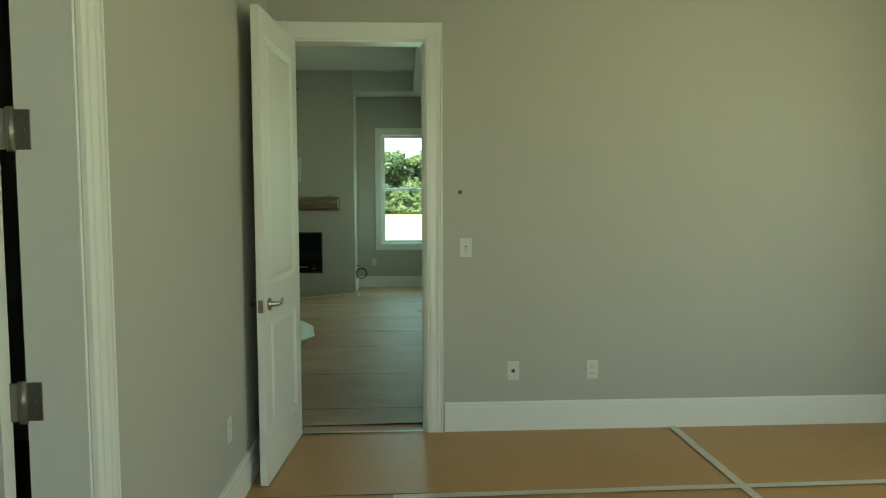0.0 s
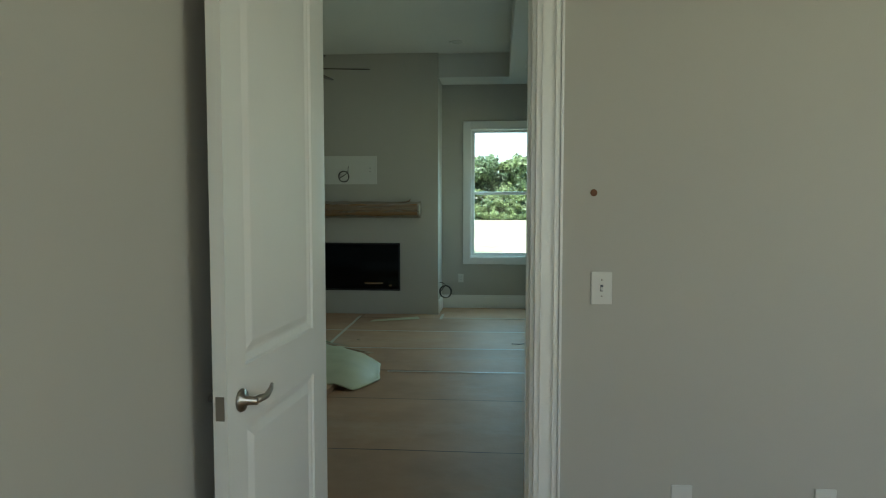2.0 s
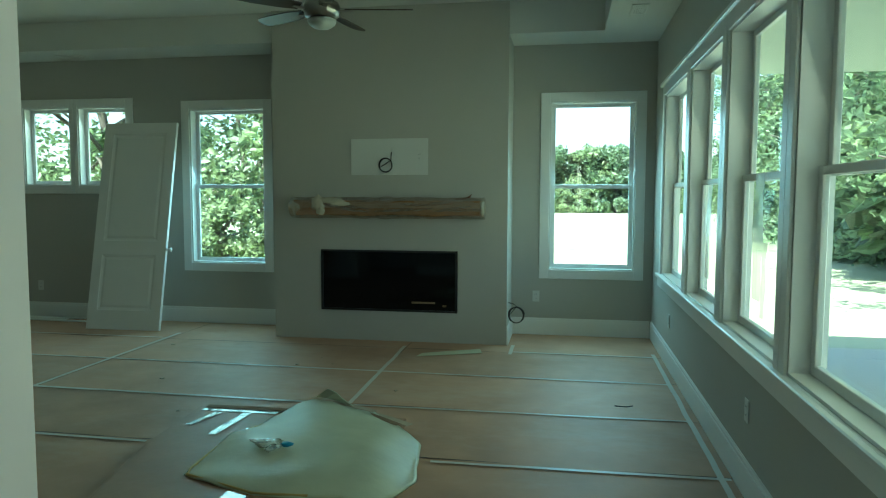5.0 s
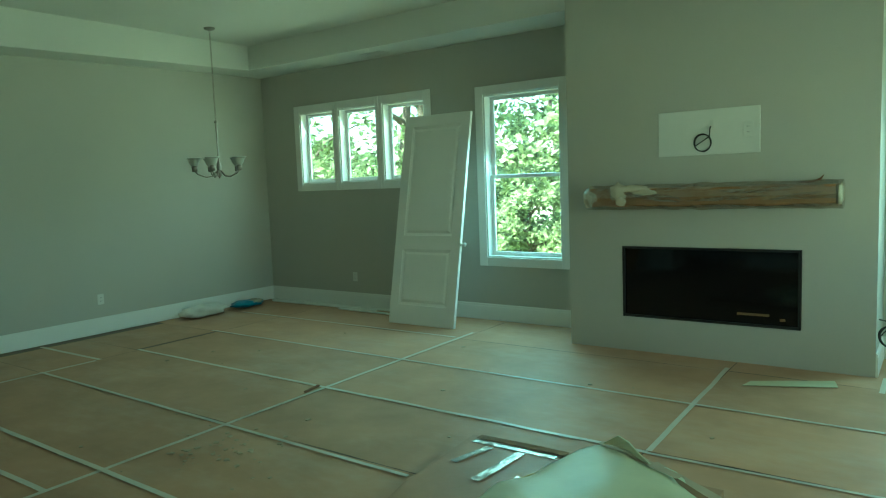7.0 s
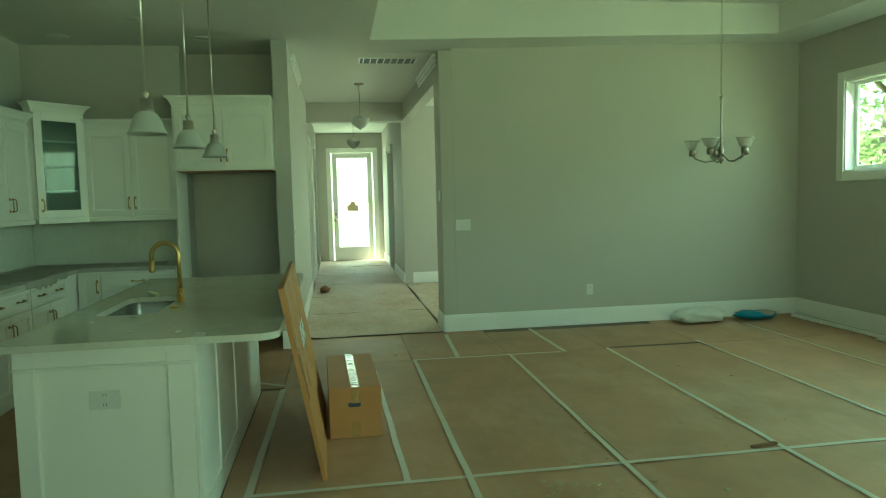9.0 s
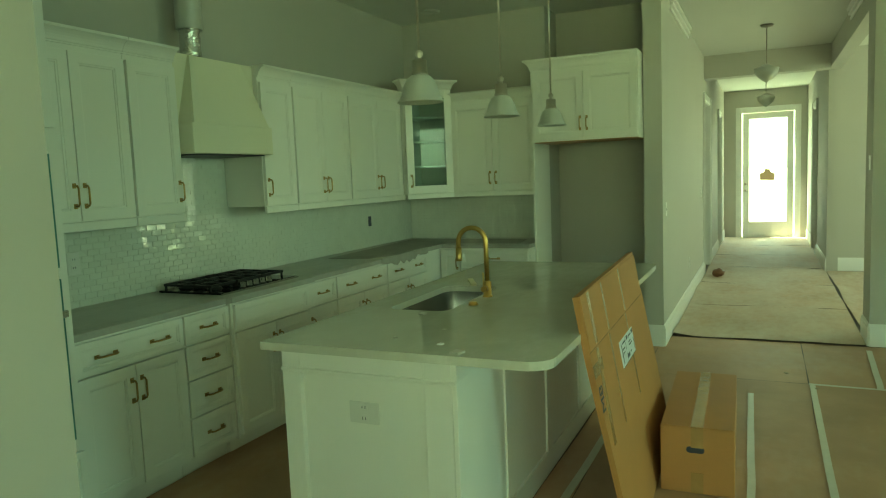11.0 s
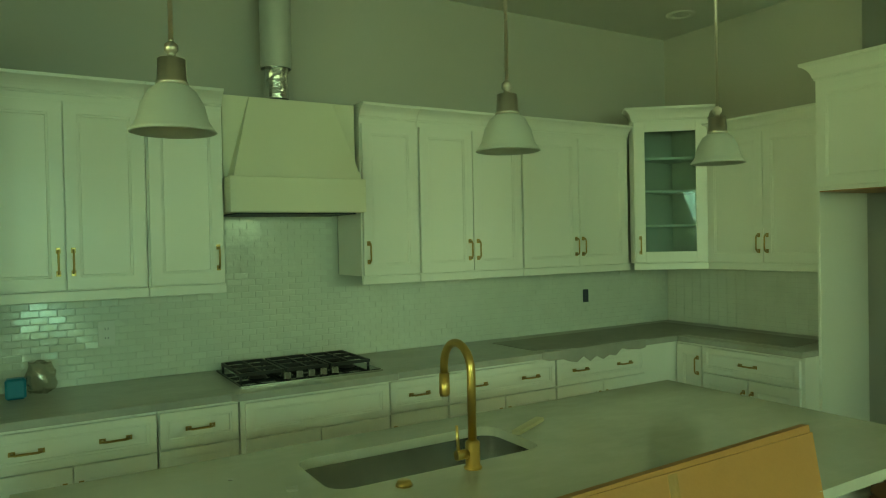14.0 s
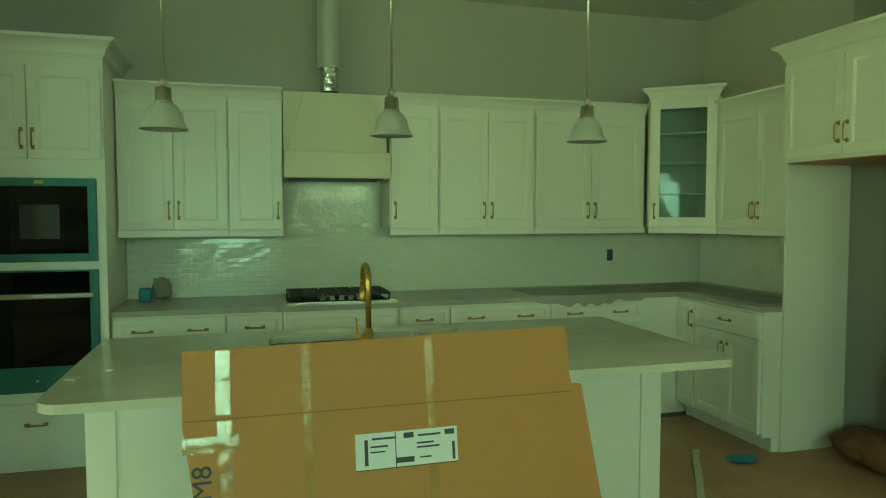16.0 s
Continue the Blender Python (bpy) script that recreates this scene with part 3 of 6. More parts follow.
def door_leaf(name, m, w, h, label, t=0.04, handle_x=None, knob=False):
    """Two-panel door; local x from the hinge, y thickness from 0 to t, z up."""
    th = thing(name, m, label, "door")
    st = 0.115
    b = bmesh.new()
    bx(b, 0, st, 0, t, 0, h), bx(b, w - st, w, 0, t, 0, h)
    for z0, z1 in ((0, 0.22), (0.86, 1.02), (h - 0.13, h)):
        bx(b, st, w - st, 0, t, z0, z1)
    part("frame", b, DOORW, th)
    for z0, z1 in ((0.22, 0.86), (1.02, h - 0.13)):
        b = bmesh.new()
        for side in (0, 1):
            prev_ = None
            for inset, deep in ((0.0, 0.0), (0.006, 0.0065), (0.013, 0.008), (0.026, 0.0135), (0.034, 0.0135), (0.058, 0.0045), (0.064, 0.004)):
                yy = deep if side == 0 else t - deep
                cur = [b.verts.new(q) for q in ((st + inset, yy, z0 + inset), (w - st - inset, yy, z0 + inset), (w - st - inset, yy, z1 - inset), (st + inset, yy, z1 - inset))]
                if prev_:
                    for q in range(4):
                        b.faces.new((prev_[q], prev_[(q + 1) % 4], cur[(q + 1) % 4], cur[q]))
                prev_ = cur
            b.faces.new(prev_)
        part("panel", b, DOORW, th)
    if handle_x is not None:
        for y, s in ((0, -1), (t, 1)):
            b = bmesh.new()
            lathe(b, [(0.0, 0.0), (0.031, 0.0), (0.033, 0.004), (0.030, 0.011), (0.014, 0.013), (0.011, 0.05), (0, 0.05)], 20)
            bmesh.ops.rotate(b, verts=b.verts, cent=(0, 0, 0), matrix=Matrix.Rotation(radians(90 if s < 0 else -90), 3, "X"))
            bmesh.ops.translate(b, verts=b.verts, vec=(handle_x, y, 0.93))
            hd = part("rosette", b, DNICKEL, th)
            d = -1 if handle_x > w / 2 else 1
            b = bmesh.new()
            tube(b, [(handle_x, y + s * 0.04, 0.93), (handle_x + d * 0.02, y + s * 0.048, 0.932), (handle_x + d * 0.06, y + s * 0.05, 0.928), (handle_x + d * 0.10, y + s * 0.047, 0.938), (handle_x + d * 0.125, y + s * 0.04, 0.945)], [0.010, 0.011, 0.009, 0.007, 0.005])
            part("lever", b, DNICKEL, hd)
        part("latch_plate", boxm(w if handle_x > w / 2 else -0.002, w + 0.002 if handle_x > w / 2 else 0.0, 0.008, t - 0.008, 0.895, 0.96), DNICKEL, th)
    return th


# bedroom door, hinged on the west jamb and swung into the room against the wall
bd = door_leaf("bedroom_door", pose(-0.826, 4.585, 0.012, 0, 0, -94), 0.80, 2.42, "open white two-panel door with lever handle", handle_x=0.72)
casing("door_1", pose(-0.83, 4.60, 0), 0.83, 2.45, 0.14, label="white stepped door casing of the tall doorway", floor_door=True)
cs2 = casing("door_1_far_side", pose(0.0, 4.74, 0, 0, 0, 180), 0.83, 2.45, 0.0, label="white door casing on the living room side", floor_door=True)
part("stop", boxm(-0.026, -0.014, 4.655, 4.70, 0, 2.43), TRIM, thing("trim_door_stop", (0, 0, 0), "white door stop strip on the jamb", "trim", kind="structure"))
solid("strike_plate", boxm(-0.0165, -0.0145, 4.615, 4.645, 0.89, 0.96, 0.0005), NICKEL, "small nickel strike plate on the jamb", "hardware")

# closet doorway with hinges in the bedroom's west wall
casing("door_2", pose(-0.95, 1.22, 0, 0, 0, 90), 0.86, 2.45, 0.15, label="white stepped casing of the closet doorway", floor_door=True)
cd = door_leaf("closet_door", pose(-1.135, 2.06, 0.012, 0, 0, 172), 0.82, 2.42, "white closet door swung wide open")
for z in (0.19, 0.965, 1.655, 2.30):
    b = bmesh.new()
    bx(b, -1.098, -1.060, 2.062, 2.0655, z - 0.05, z + 0.05, 0.001)
    tube(b, [(-1.106, 2.058, z - 0.055), (-1.106, 2.058, z + 0.055)], 0.010)
    bx(b, -1.160, -1.112, 2.054, 2.0575, z - 0.05, z + 0.05, 0.001)
    for dz in (-0.03, 0, 0.03):
        bx(b, -1.080, -1.073, 2.060, 2.062, z + dz - 0.004, z + dz + 0.004)
    solid("door_hinge", b, HINGE, "satin nickel butt hinge on white jamb", "hinge", group="closet door hinges")

# spare door leaning on the window wall
lean = math.degrees(math.atan2(0.50, 2.38))
ldm = Matrix.Translation((-5.76, 11.30, 0.006)) @ pose(0, 0, 0, -lean, 0, 0.6)
ld = door_leaf("leaning_door", ldm, 0.91, 2.43, "white two-panel door leaning against the wall", handle_x=None)
b = bmesh.new()
lathe(b, [(0, 0), (0.022, 0), (0.024, 0.006), (0.012, 0.012), (0.012, 0.03), (0.022, 0.04), (0.024, 0.055), (0, 0.062)], 16)
bmesh.ops.rotate(b, verts=b.verts, cent=(0, 0, 0), matrix=Matrix.Rotation(radians(90), 3, "Y"))
bmesh.ops.translate(b, verts=b.verts, vec=(0.91, 0.02, 0.93))
part("knob", b, PLATE, ld, "small white latch knob")

# front door with a full glass lite
fd = thing("front_door", (-17.85, 6.50, 0), "pale front door with a full bright glass lite", "door")
b = bmesh.new()
for a in ((0, 0.12, 0, 2.58), (0.83, 0.95, 0, 2.58), (0.12, 0.83, 0, 0.34), (0.12, 0.83, 2.46, 2.58)):
    bx(b, -0.09, -0.045, a[0], a[1], a[2], a[3], 0.002)
part("frame", b, DOORW, fd)
part("pane", boxm(-0.07, -0.065, 0.12, 0.83, 0.34, 2.46), GLASS, fd).visible_shadow = False
b = bmesh.new()
prism(b, [(0.33, 1.20), (0.60, 1.19), (0.61, 1.33), (0.53, 1.36), (0.52, 1.42), (0.42, 1.43), (0.41, 1.37), (0.32, 1.33)], 0.0, 0.002)
part("notice", b, mat("thin_brown_paper", (0.62, 0.44, 0.30), 0.7, var=0.06), fd, "pale brown paper notice taped on the glass", at=Matrix.Translation((-0.064, 0, 0)) @ Matrix(((0, 0, 1, 0), (1, 0, 0, 0), (0, 1, 0, 0), (0, 0, 0, 1))))
b = bmesh.new()
lathe(b, [(0, 0), (0.03, 0), (0.03, 0.01), (0.012, 0.012), (0.012, 0.04), (0.028, 0.05), (0, 0.07)], 14)
bmesh.ops.rotate(b, verts=b.verts, cent=(0, 0, 0), matrix=Matrix.Rotation(radians(90), 3, "Y"))
bmesh.ops.translate(b, verts=b.verts, vec=(-0.044, 0.06, 1.0))
part("knob", b, DNICKEL, fd)
b = bmesh.new()
lathe(b, [(0, 0), (0.028, 0), (0.026, 0.02), (0, 0.024)], 14)
bmesh.ops.rotate(b, verts=b.verts, cent=(0, 0, 0), matrix=Matrix.Rotation(radians(90), 3, "Y"))
bmesh.ops.translate(b, verts=b.verts, vec=(-0.044, 0.06, 1.13))
part("deadbolt", b, DNICKEL, fd)
casing("door_3", pose(-17.85, 6.47, 0, 0, 0, 90), 1.01, 2.60, 0.14, label="white casing round the front door", floor_door=True)
casing("door_4", pose(-12.45, 6.14, 0, 0, 0, 180), 1.05, 2.45, 0.15, label="white casing of a dark hall doorway", floor_door=True)
casing("door_5", pose(-15.75, 6.14, 0, 0, 0, 180), 0.85, 2.45, 0.15, label="white casing of a dark hall doorway", floor_door=True)
casing("door_6", pose(-15.9, 7.70, 0), 0.9, 2.45, 0.14, label="white casing of a dark hall doorway", floor_door=True)

# ---- fireplace ----
fp = thing("fireplace_insert", (-2.18, 11.29, 0.317), "black glass linear fireplace insert in the wall", "fireplace")
b = bmesh.new()
for a in ((-0.735, -0.715, 0.002, 0.647), (0.715, 0.735, 0.002, 0.647), (-0.715, 0.715, 0.002, 0.022), (-0.715, 0.715, 0.627, 0.647)):
    bx(b, a[0], a[1], -0.006, 0.05, a[2], a[3])
part("frame", b, IRON, fp)
part("glass", boxm(-0.715, 0.715, 0.02, 0.026, 0.022, 0.627), BLACK, fp)
part("body", boxm(-0.733, 0.733, 0.05, 0.5, 0.003, 0.645), IRON, fp)
b = bmesh.new()
bx(b, 0.25, 0.50, 0.016, 0.0195, 0.09, 0.11)
bx(b, 0.58, 0.62, 0.016, 0.0195, 0.06, 0.08)
part("rating_label", b, CARDD, fp)


def rough_beam(x0, x1, y0, y1, z0, z1, n, amp, seed, mat_, r=0.012):
    bm = bmesh.new()
    sec = [(y0 + r, z0), (y1, z0), (y1, z1), (y0 + r, z1), (y0, z1 - r), (y0, (z0 + z1) / 2), (y0, z0 + r)]
    rings = []
    for i in range(n + 1):
        x = x0 + (x1 - x0) * i / n
        rings.append([bm.verts.new((x, y + (amp * noise.noise(Vector((x * 3, y * 9, z * 9 + seed))) if y < y1 else 0), z + amp * noise.noise(Vector((x * 4 + 7, y * 9, z * 8 + seed))))) for y, z in sec])
    for a, c in zip(rings, rings[1:]):
        for k in range(len(sec)):
            bm.faces.new((a[k], a[(k + 1) % len(sec)], c[(k + 1) % len(sec)], c[k]))
    bm.faces.new(rings[0][::-1]), bm.faces.new(rings[-1])
    return bm


mt = thing("mantel_beam", (0, 0, 0), "rough wooden mantel beam wrapped in clear plastic", "mantel")
part("beam", rough_beam(-3.13, -1.19, 11.07, 11.288, 1.335, 1.485, 40, 0.012, 1, WOOD), WOOD, mt)
b = bmesh.new()
rings = []
for i in range(61):
    x = -3.17 + 2.02 * i / 60
    rr = 0.118 + 0.010 * noise.noise(Vector((x * 8, 3, 1)))
    rings.append([b.verts.new((x, min(11.287, 11.175 + rr * 1.12 * math.cos(2 * math.pi * k / 20) * (1 + 0.05 * noise.noise(Vector((x * 14, k * 1.7, 2))))), 1.41 + rr * 0.92 * math.sin(2 * math.pi * k / 20) * (1 + 0.10 * noise.noise(Vector((x * 11, k * 2.3, 8)))))) for k in range(20)])
for a, c in zip(rings, rings[1:]):
    for k in range(20):
        b.faces.new((a[k], a[(k + 1) % 20], c[(k + 1) % 20], c[k]))
part("plastic_wrap", b, PLASTIC, mt, "crinkled clear plastic film")


def crumple(bm, cx, cy, cz, sx, sy, sz, n, seed, rows=10):
    """A crumpled blob with folds."""
    rg = []
    for j in range(rows + 1):
        ph = math.pi * j / rows
        ring = []
        for i in range(n):
            th_ = 2 * math.pi * i / n
            d = Vector((math.sin(ph) * math.cos(th_), math.sin(ph) * math.sin(th_), math.cos(ph)))
            k = 1 + 0.35 * noise.noise(d * 2.6 + Vector((seed, 0, 0))) + 0.18 * noise.noise(d * 7 + Vector((0, seed, 0)))
            ring.append(bm.verts.new((cx + d.x * sx * k, cy + d.y * sy * k, max(cz + d.z * sz * k, cz - sz * 0.92))))
        rg.append(ring)
    for a, c in zip(rg, rg[1:]):
        for i in range(n):
            bm.faces.new((a[i], a[(i + 1) % n], c[(i + 1) % n], c[i])).smooth = True
    return bm


WRAPW = mat("milky_plastic_film", (0.54, 0.49, 0.38), 0.25, var=0.05, scale=9, bump=0.6, bscale=14)
b = bmesh.new()
crumple(b, -2.86, 11.055, 1.455, 0.07, 0.025, 0.075, 22, 2)
crumple(b, -2.74, 11.055, 1.485, 0.16, 0.022, 0.03, 22, 5)
crumple(b, -2.62, 11.055, 1.45, 0.10, 0.02, 0.028, 22, 6)
crumple(b, -2.83, 11.05, 1.38, 0.045, 0.02, 0.045, 20, 15)
crumple(b, -3.13, 11.13, 1.41, 0.075, 0.09, 0.095, 22, 9)
crumple(b, -1.17, 11.15, 1.41, 0.022, 0.09, 0.085, 16, 4)
part("bunched_film", b, WRAPW, mt, "bunched milky plastic ends")
wrn = random.Random(17)
for k in range(9):
    x0_ = -3.05 + 0.2 * k + wrn.uniform(-0.06, 0.06)
    ln, zz, dz = wrn.uniform(0.25, 0.6), wrn.uniform(1.37, 1.49), wrn.uniform(-0.10, 0.06)
    b = bmesh.new()
    prev_ = None
    for i in range(13):
        f = i / 12
        x = min(x0_ + ln * f, -1.18)
        w_ = 0.013 * math.sin(math.pi * min(max(f, 0.05), 0.95)) + 0.004
        zc = min(max(zz + dz * f + 0.012 * noise.noise(Vector((x * 9, k, 0))), 1.335), 1.495)
        cur = [b.verts.new((x, 11.045 + 0.010 * noise.noise(Vector((x * 12, k, q))), zc + q * w_)) for q in (-1, 0, 1)]
        if prev_:
            for q in range(2):
                b.faces.new((prev_[q], prev_[q + 1], cur[q + 1], cur[q]))
        prev_ = cur
    part("film_fold", b, PLASTIC, mt)
b = bmesh.new()
tube(b, [(-1.45, 11.16, 1.50), (-1.36, 11.15, 1.505), (-1.30, 11.13, 1.525), (-1.275, 11.12, 1.555)], [0.006, 0.007, 0.008, 0.003], 7)
part("strap_end", b, RAG, mt)

# white mounting board with cable and outlet above the mantel
bp = solid("mounting_board", boxm(-2.57, -1.75, 11.276, 11.288, 1.75, 2.125, 0.002), PLATE, "white board fixed over the mantel", "board")


def coil(name, c, r, turns, axis, seed, label, tail):
    bm = bmesh.new()
    pts = []
    for i in range(int(turns * 22)):
        a = 2 * math.pi * i / 22
        rr = r * (1 + 0.12 * math.sin(i * 0.31 + seed))
        u, v, w = rr * math.cos(a), rr * math.sin(a) * 1.05, 0.004 * math.sin(i * 0.7)
        pts.append((c[0] + u, c[1] + w, c[2] + v) if axis == "y" else (c[0] + w, c[1] + u, c[2] + v))
    pts += tail
    tube(bm, pts, 0.005, 6)
    return solid(name, bm, CABLE, label, "cable")


coil("cable_coil", (-2.20, 11.262, 1.845), 0.068, 2.6, "y", 0, "coiled black cable hanging on the white board", [(-2.14, 11.262, 1.90), (-2.135, 11.262, 1.97), (-2.13, 11.27, 1.985)])
coil("cable_coil", (-0.845, 11.46, 0.30), 0.078, 3.6, "y", 2, "coiled black cable hanging beside the chimney breast", [(-0.84, 11.46, 0.385), (-0.885, 11.465, 0.415), (-0.925, 11.47, 0.42)])


def plate(m, label, kind="outlet", w=0.075, h=0.12):
    """A wall plate; local x across, z up, front at -y."""
    name = {"outlet": "wall_outlet", "switch": "light_switch", "jack": "cable_jack", "blank": "wall_plate"}[kind]
    th = thing(name, m, label, kind if kind != "blank" else "plate")
    part("cover", boxm(-w / 2, w / 2, -0.006, 0, -h / 2, h / 2, 0.002), PLATE, th)
    if kind == "outlet":
        for dz in (-0.022, 0.022):
            r = part("receptacle", boxm(-0.017, 0.017, -0.008, -0.0062, dz - 0.015, dz + 0.015, 0.001), PLATE, th)
            b2 = bmesh.new()
            bx(b2, -0.008, -0.005, -0.0088, -0.0082, dz - 0.004, dz + 0.006)
            bx(b2, 0.005, 0.008, -0.0088, -0.0082, dz - 0.004, dz + 0.006)
            part("slot", b2, NEARBLACK, r)
    elif kind == "switch":
        n = max(1, round(w / 0.075))
        for i in range(n):
            x = (i - (n - 1) / 2) * 0.046
            tg = part("toggle", boxm(x - 0.005, x + 0.005, -0.0075, -0.0062, -0.012, 0.012, 0.0008), NEARBLACK if n == 1 else PLATE, th)
            lv = bmesh.new()
            bx(lv, -0.004, 0.004, -0.014, 0, -0.004, 0.004, 0.001)
            part("lever", lv, PLATE, tg, at=Matrix.Translation((x, -0.0065, 0.002)) @ Matrix.Rotation(radians(28), 4, "X"))
            for dz in (-0.03, 0.03):
                part("screw", lathe(bmesh.new(), [(0, 0.0015), (0.0028, 0.0012), (0.0032, 0)], 10), DNICKEL, th, at=Matrix.Translation((x, -0.0062, dz)) @ Matrix.Rotation(radians(90), 4, "X"))
    elif kind == "jack":
        part("socket", boxm(-0.011, 0.011, -0.0085, -0.0062, -0.011, 0.011), NEARBLACK, th)
    return th


plate(pose(0.245, 4.60, 1.175), "white light switch beside the doorway", "switch")
plate(pose(0.547, 4.60, 0.388), "white cable jack plate low on the wall", "jack")
plate(pose(1.057, 4.60, 0.389), "white wall outlet above the baseboard", "outlet")
plate(pose(-0.95, 3.45, 0.42, 0, 0, 90), "white wall outlet behind the open door", "outlet")
plate(pose(0.58, 7.93, 0.44, 0, 0, -90), "white wall outlet under the windows", "outlet")
plate(pose(0.58, 10.66, 0.42, 0, 0, -90), "white wall outlet under the windows", "outlet")
plate(pose(-0.66, 11.94, 0.43), "white wall outlet under the tall window", "outlet")
plate(pose(-6.85, 11.94, 0.40), "white wall outlet beside the leaning door", "outlet")
plate(pose(-1.84, 11.276, 1.94), "white outlet on the mounting board", "outlet")
plate(pose(-2.12, 11.276, 1.99), "white cable plate on the mounting board", "blank", 0.03, 0.09)
plate(pose(-8.485, 7.93, 1.175, 0, 0, 90), "white three-gang light switch", "switch", 0.165)
plate(pose(-8.485, 9.37, 0.40, 0, 0, 90), "white wall outlet above the baseboard", "outlet")
plate(pose(-8.24, 6.14, 1.17, 0, 0, 180), "white light switch at the hall corner", "switch")
plate(pose(-10.3, 6.14, 0.44, 0, 0, 180), "white wall outlet in the hall", "outlet")
plate(pose(-8.62, 7.70, 1.50), "white thermostat on the wall end", "blank", 0.10, 0.12)
plate(pose(-11.9, 6.14, 1.18, 0, 0, 180), "white light switch in the hall", "switch")
plate(pose(-2.9, 5.25, 1.0, 0, 0, 180), "white light switch on the wall block", "switch")
b = bmesh.new()
lathe(b, [(0.012, -0.0005), (0.013, -0.003), (0.006, -0.001)], 12)
bmesh.ops.rotate(b, verts=b.verts, cent=(0, 0, 0), matrix=Matrix.Rotation(radians(-90), 3, "X"))
bmesh.ops.translate(b, verts=b.verts, vec=(0.212, 4.598, 1.522))
bx(b, 0.203, 0.221, 4.592, 4.5985, 1.514, 1.530)
solid("wire_stub", b, RAG, "dark wire stub in a wall hole", "wire")

# ---- ceiling fan, chandelier, pendants, ceiling fittings ----
fan = thing("ceiling_fan", (-2.10, 9.1, TZ), "ceiling fan with five dark blades and light", "ceiling fan")
part("canopy", lathe(bmesh.new(), [(0, -0.002), (0.07, -0.002), (0.065, -0.03), (0.03, -0.06), (0.012, -0.062)], 24), DNICKEL, fan)
part("downrod", tube(bmesh.new(), [(0, 0, -0.05), (0, 0, -0.54)], 0.012), DNICKEL, fan)
part("motor", lathe(bmesh.new(), [(0.012, -0.50), (0.03, -0.51), (0.055, -0.54), (0.12, -0.56), (0.135, -0.60), (0.12, -0.655), (0.09, -0.67)], 28), DNICKEL, fan)
part("light_bowl", lathe(bmesh.new(), [(0.088, -0.672), (0.105, -0.68), (0.095, -0.71), (0.06, -0.735), (0.0, -0.745)], 28), FROST, fan, "frosted glass light bowl")
for k in range(5):
    a = 2 * math.pi * k / 5 + 0.17
    b = bmesh.new()
    out = [(0.17, 0.045), (0.30, 0.062), (0.50, 0.068), (0.62, 0.06), (0.655, 0.035)]
    up = [(r, w) for r, w in out] + [(r, -w) for r, w in out[::-1]]
    prism(b, up, -0.004, 0.004)
    bmesh.ops.rotate(b, verts=b.verts, cent=(0, 0, 0), matrix=Matrix.Rotation(radians(13), 3, "X"))
    bl = part("blade", b, FAN, fan, at=Matrix.Translation((0, 0, -0.605)) @ Matrix.Rotation(a, 4, "Z"))
    part("blade_iron", boxm(0.10, 0.22, -0.018, 0.018, -0.012, -0.005, 0.002), DNICKEL, bl)

ch = thing("chandelier", (-7.45, 10.36, TZ), "nickel chandelier with five frosted glass shades", "chandelier")
part("canopy", lathe(bmesh.new(), [(0, -0.002), (0.065, -0.002), (0.06, -0.02), (0.02, -0.035), (0.006, -0.036)], 22), DNICKEL, ch)
b = bmesh.new()
for k in range(30):
    z = -0.04 - k * 0.034
    pts = [(0.009 * math.cos(q) if k % 2 else 0, 0 if k % 2 else 0.009 * math.cos(q), z - 0.017 + 0.021 * math.sin(q)) for q in [2 * math.pi * i / 8 for i in range(9)]]
    tube(b, pts, 0.0025, 5)
part("chain", b, DNICKEL, ch)
part("stem", lathe(bmesh.new(), [(0.004, -1.050), (0.018, -1.060), (0.02, -1.075), (0.009, -1.090), (0.009, -1.530), (0.02, -1.550), (0.03, -1.590), (0.022, -1.630), (0.035, -1.650), (0.03, -1.690), (0.012, -1.710), (0, -1.730)], 16), DNICKEL, ch)
for k in range(5):
    a = 2 * math.pi * k / 5 + 0.35
    c, s = math.cos(a), math.sin(a)
    b = bmesh.new()
    tube(b, [(c * r, s * r, z) for r, z in ((0.02, -1.630), (0.08, -1.695), (0.15, -1.705), (0.235, -1.670), (0.27, -1.630))], 0.008, 8)
    arm = part("arm", b, DNICKEL, ch)
    part("cup", lathe(bmesh.new(), [(0, -1.640), (0.03, -1.640), (0.032, -1.590), (0.025, -1.575), (0, -1.575)], 14, c * 0.27, s * 0.27), DNICKEL, arm)
    part("shade", lathe(bmesh.new(), [(0.026, -1.574), (0.05, -1.550), (0.062, -1.515), (0.075, -1.490), (0.088, -1.480), (0.084, -1.480), (0.058, -1.515), (0.046, -1.545), (0.022, -1.570)], 20, c * 0.27, s * 0.27), FROST, arm, "frosted bell glass shade")


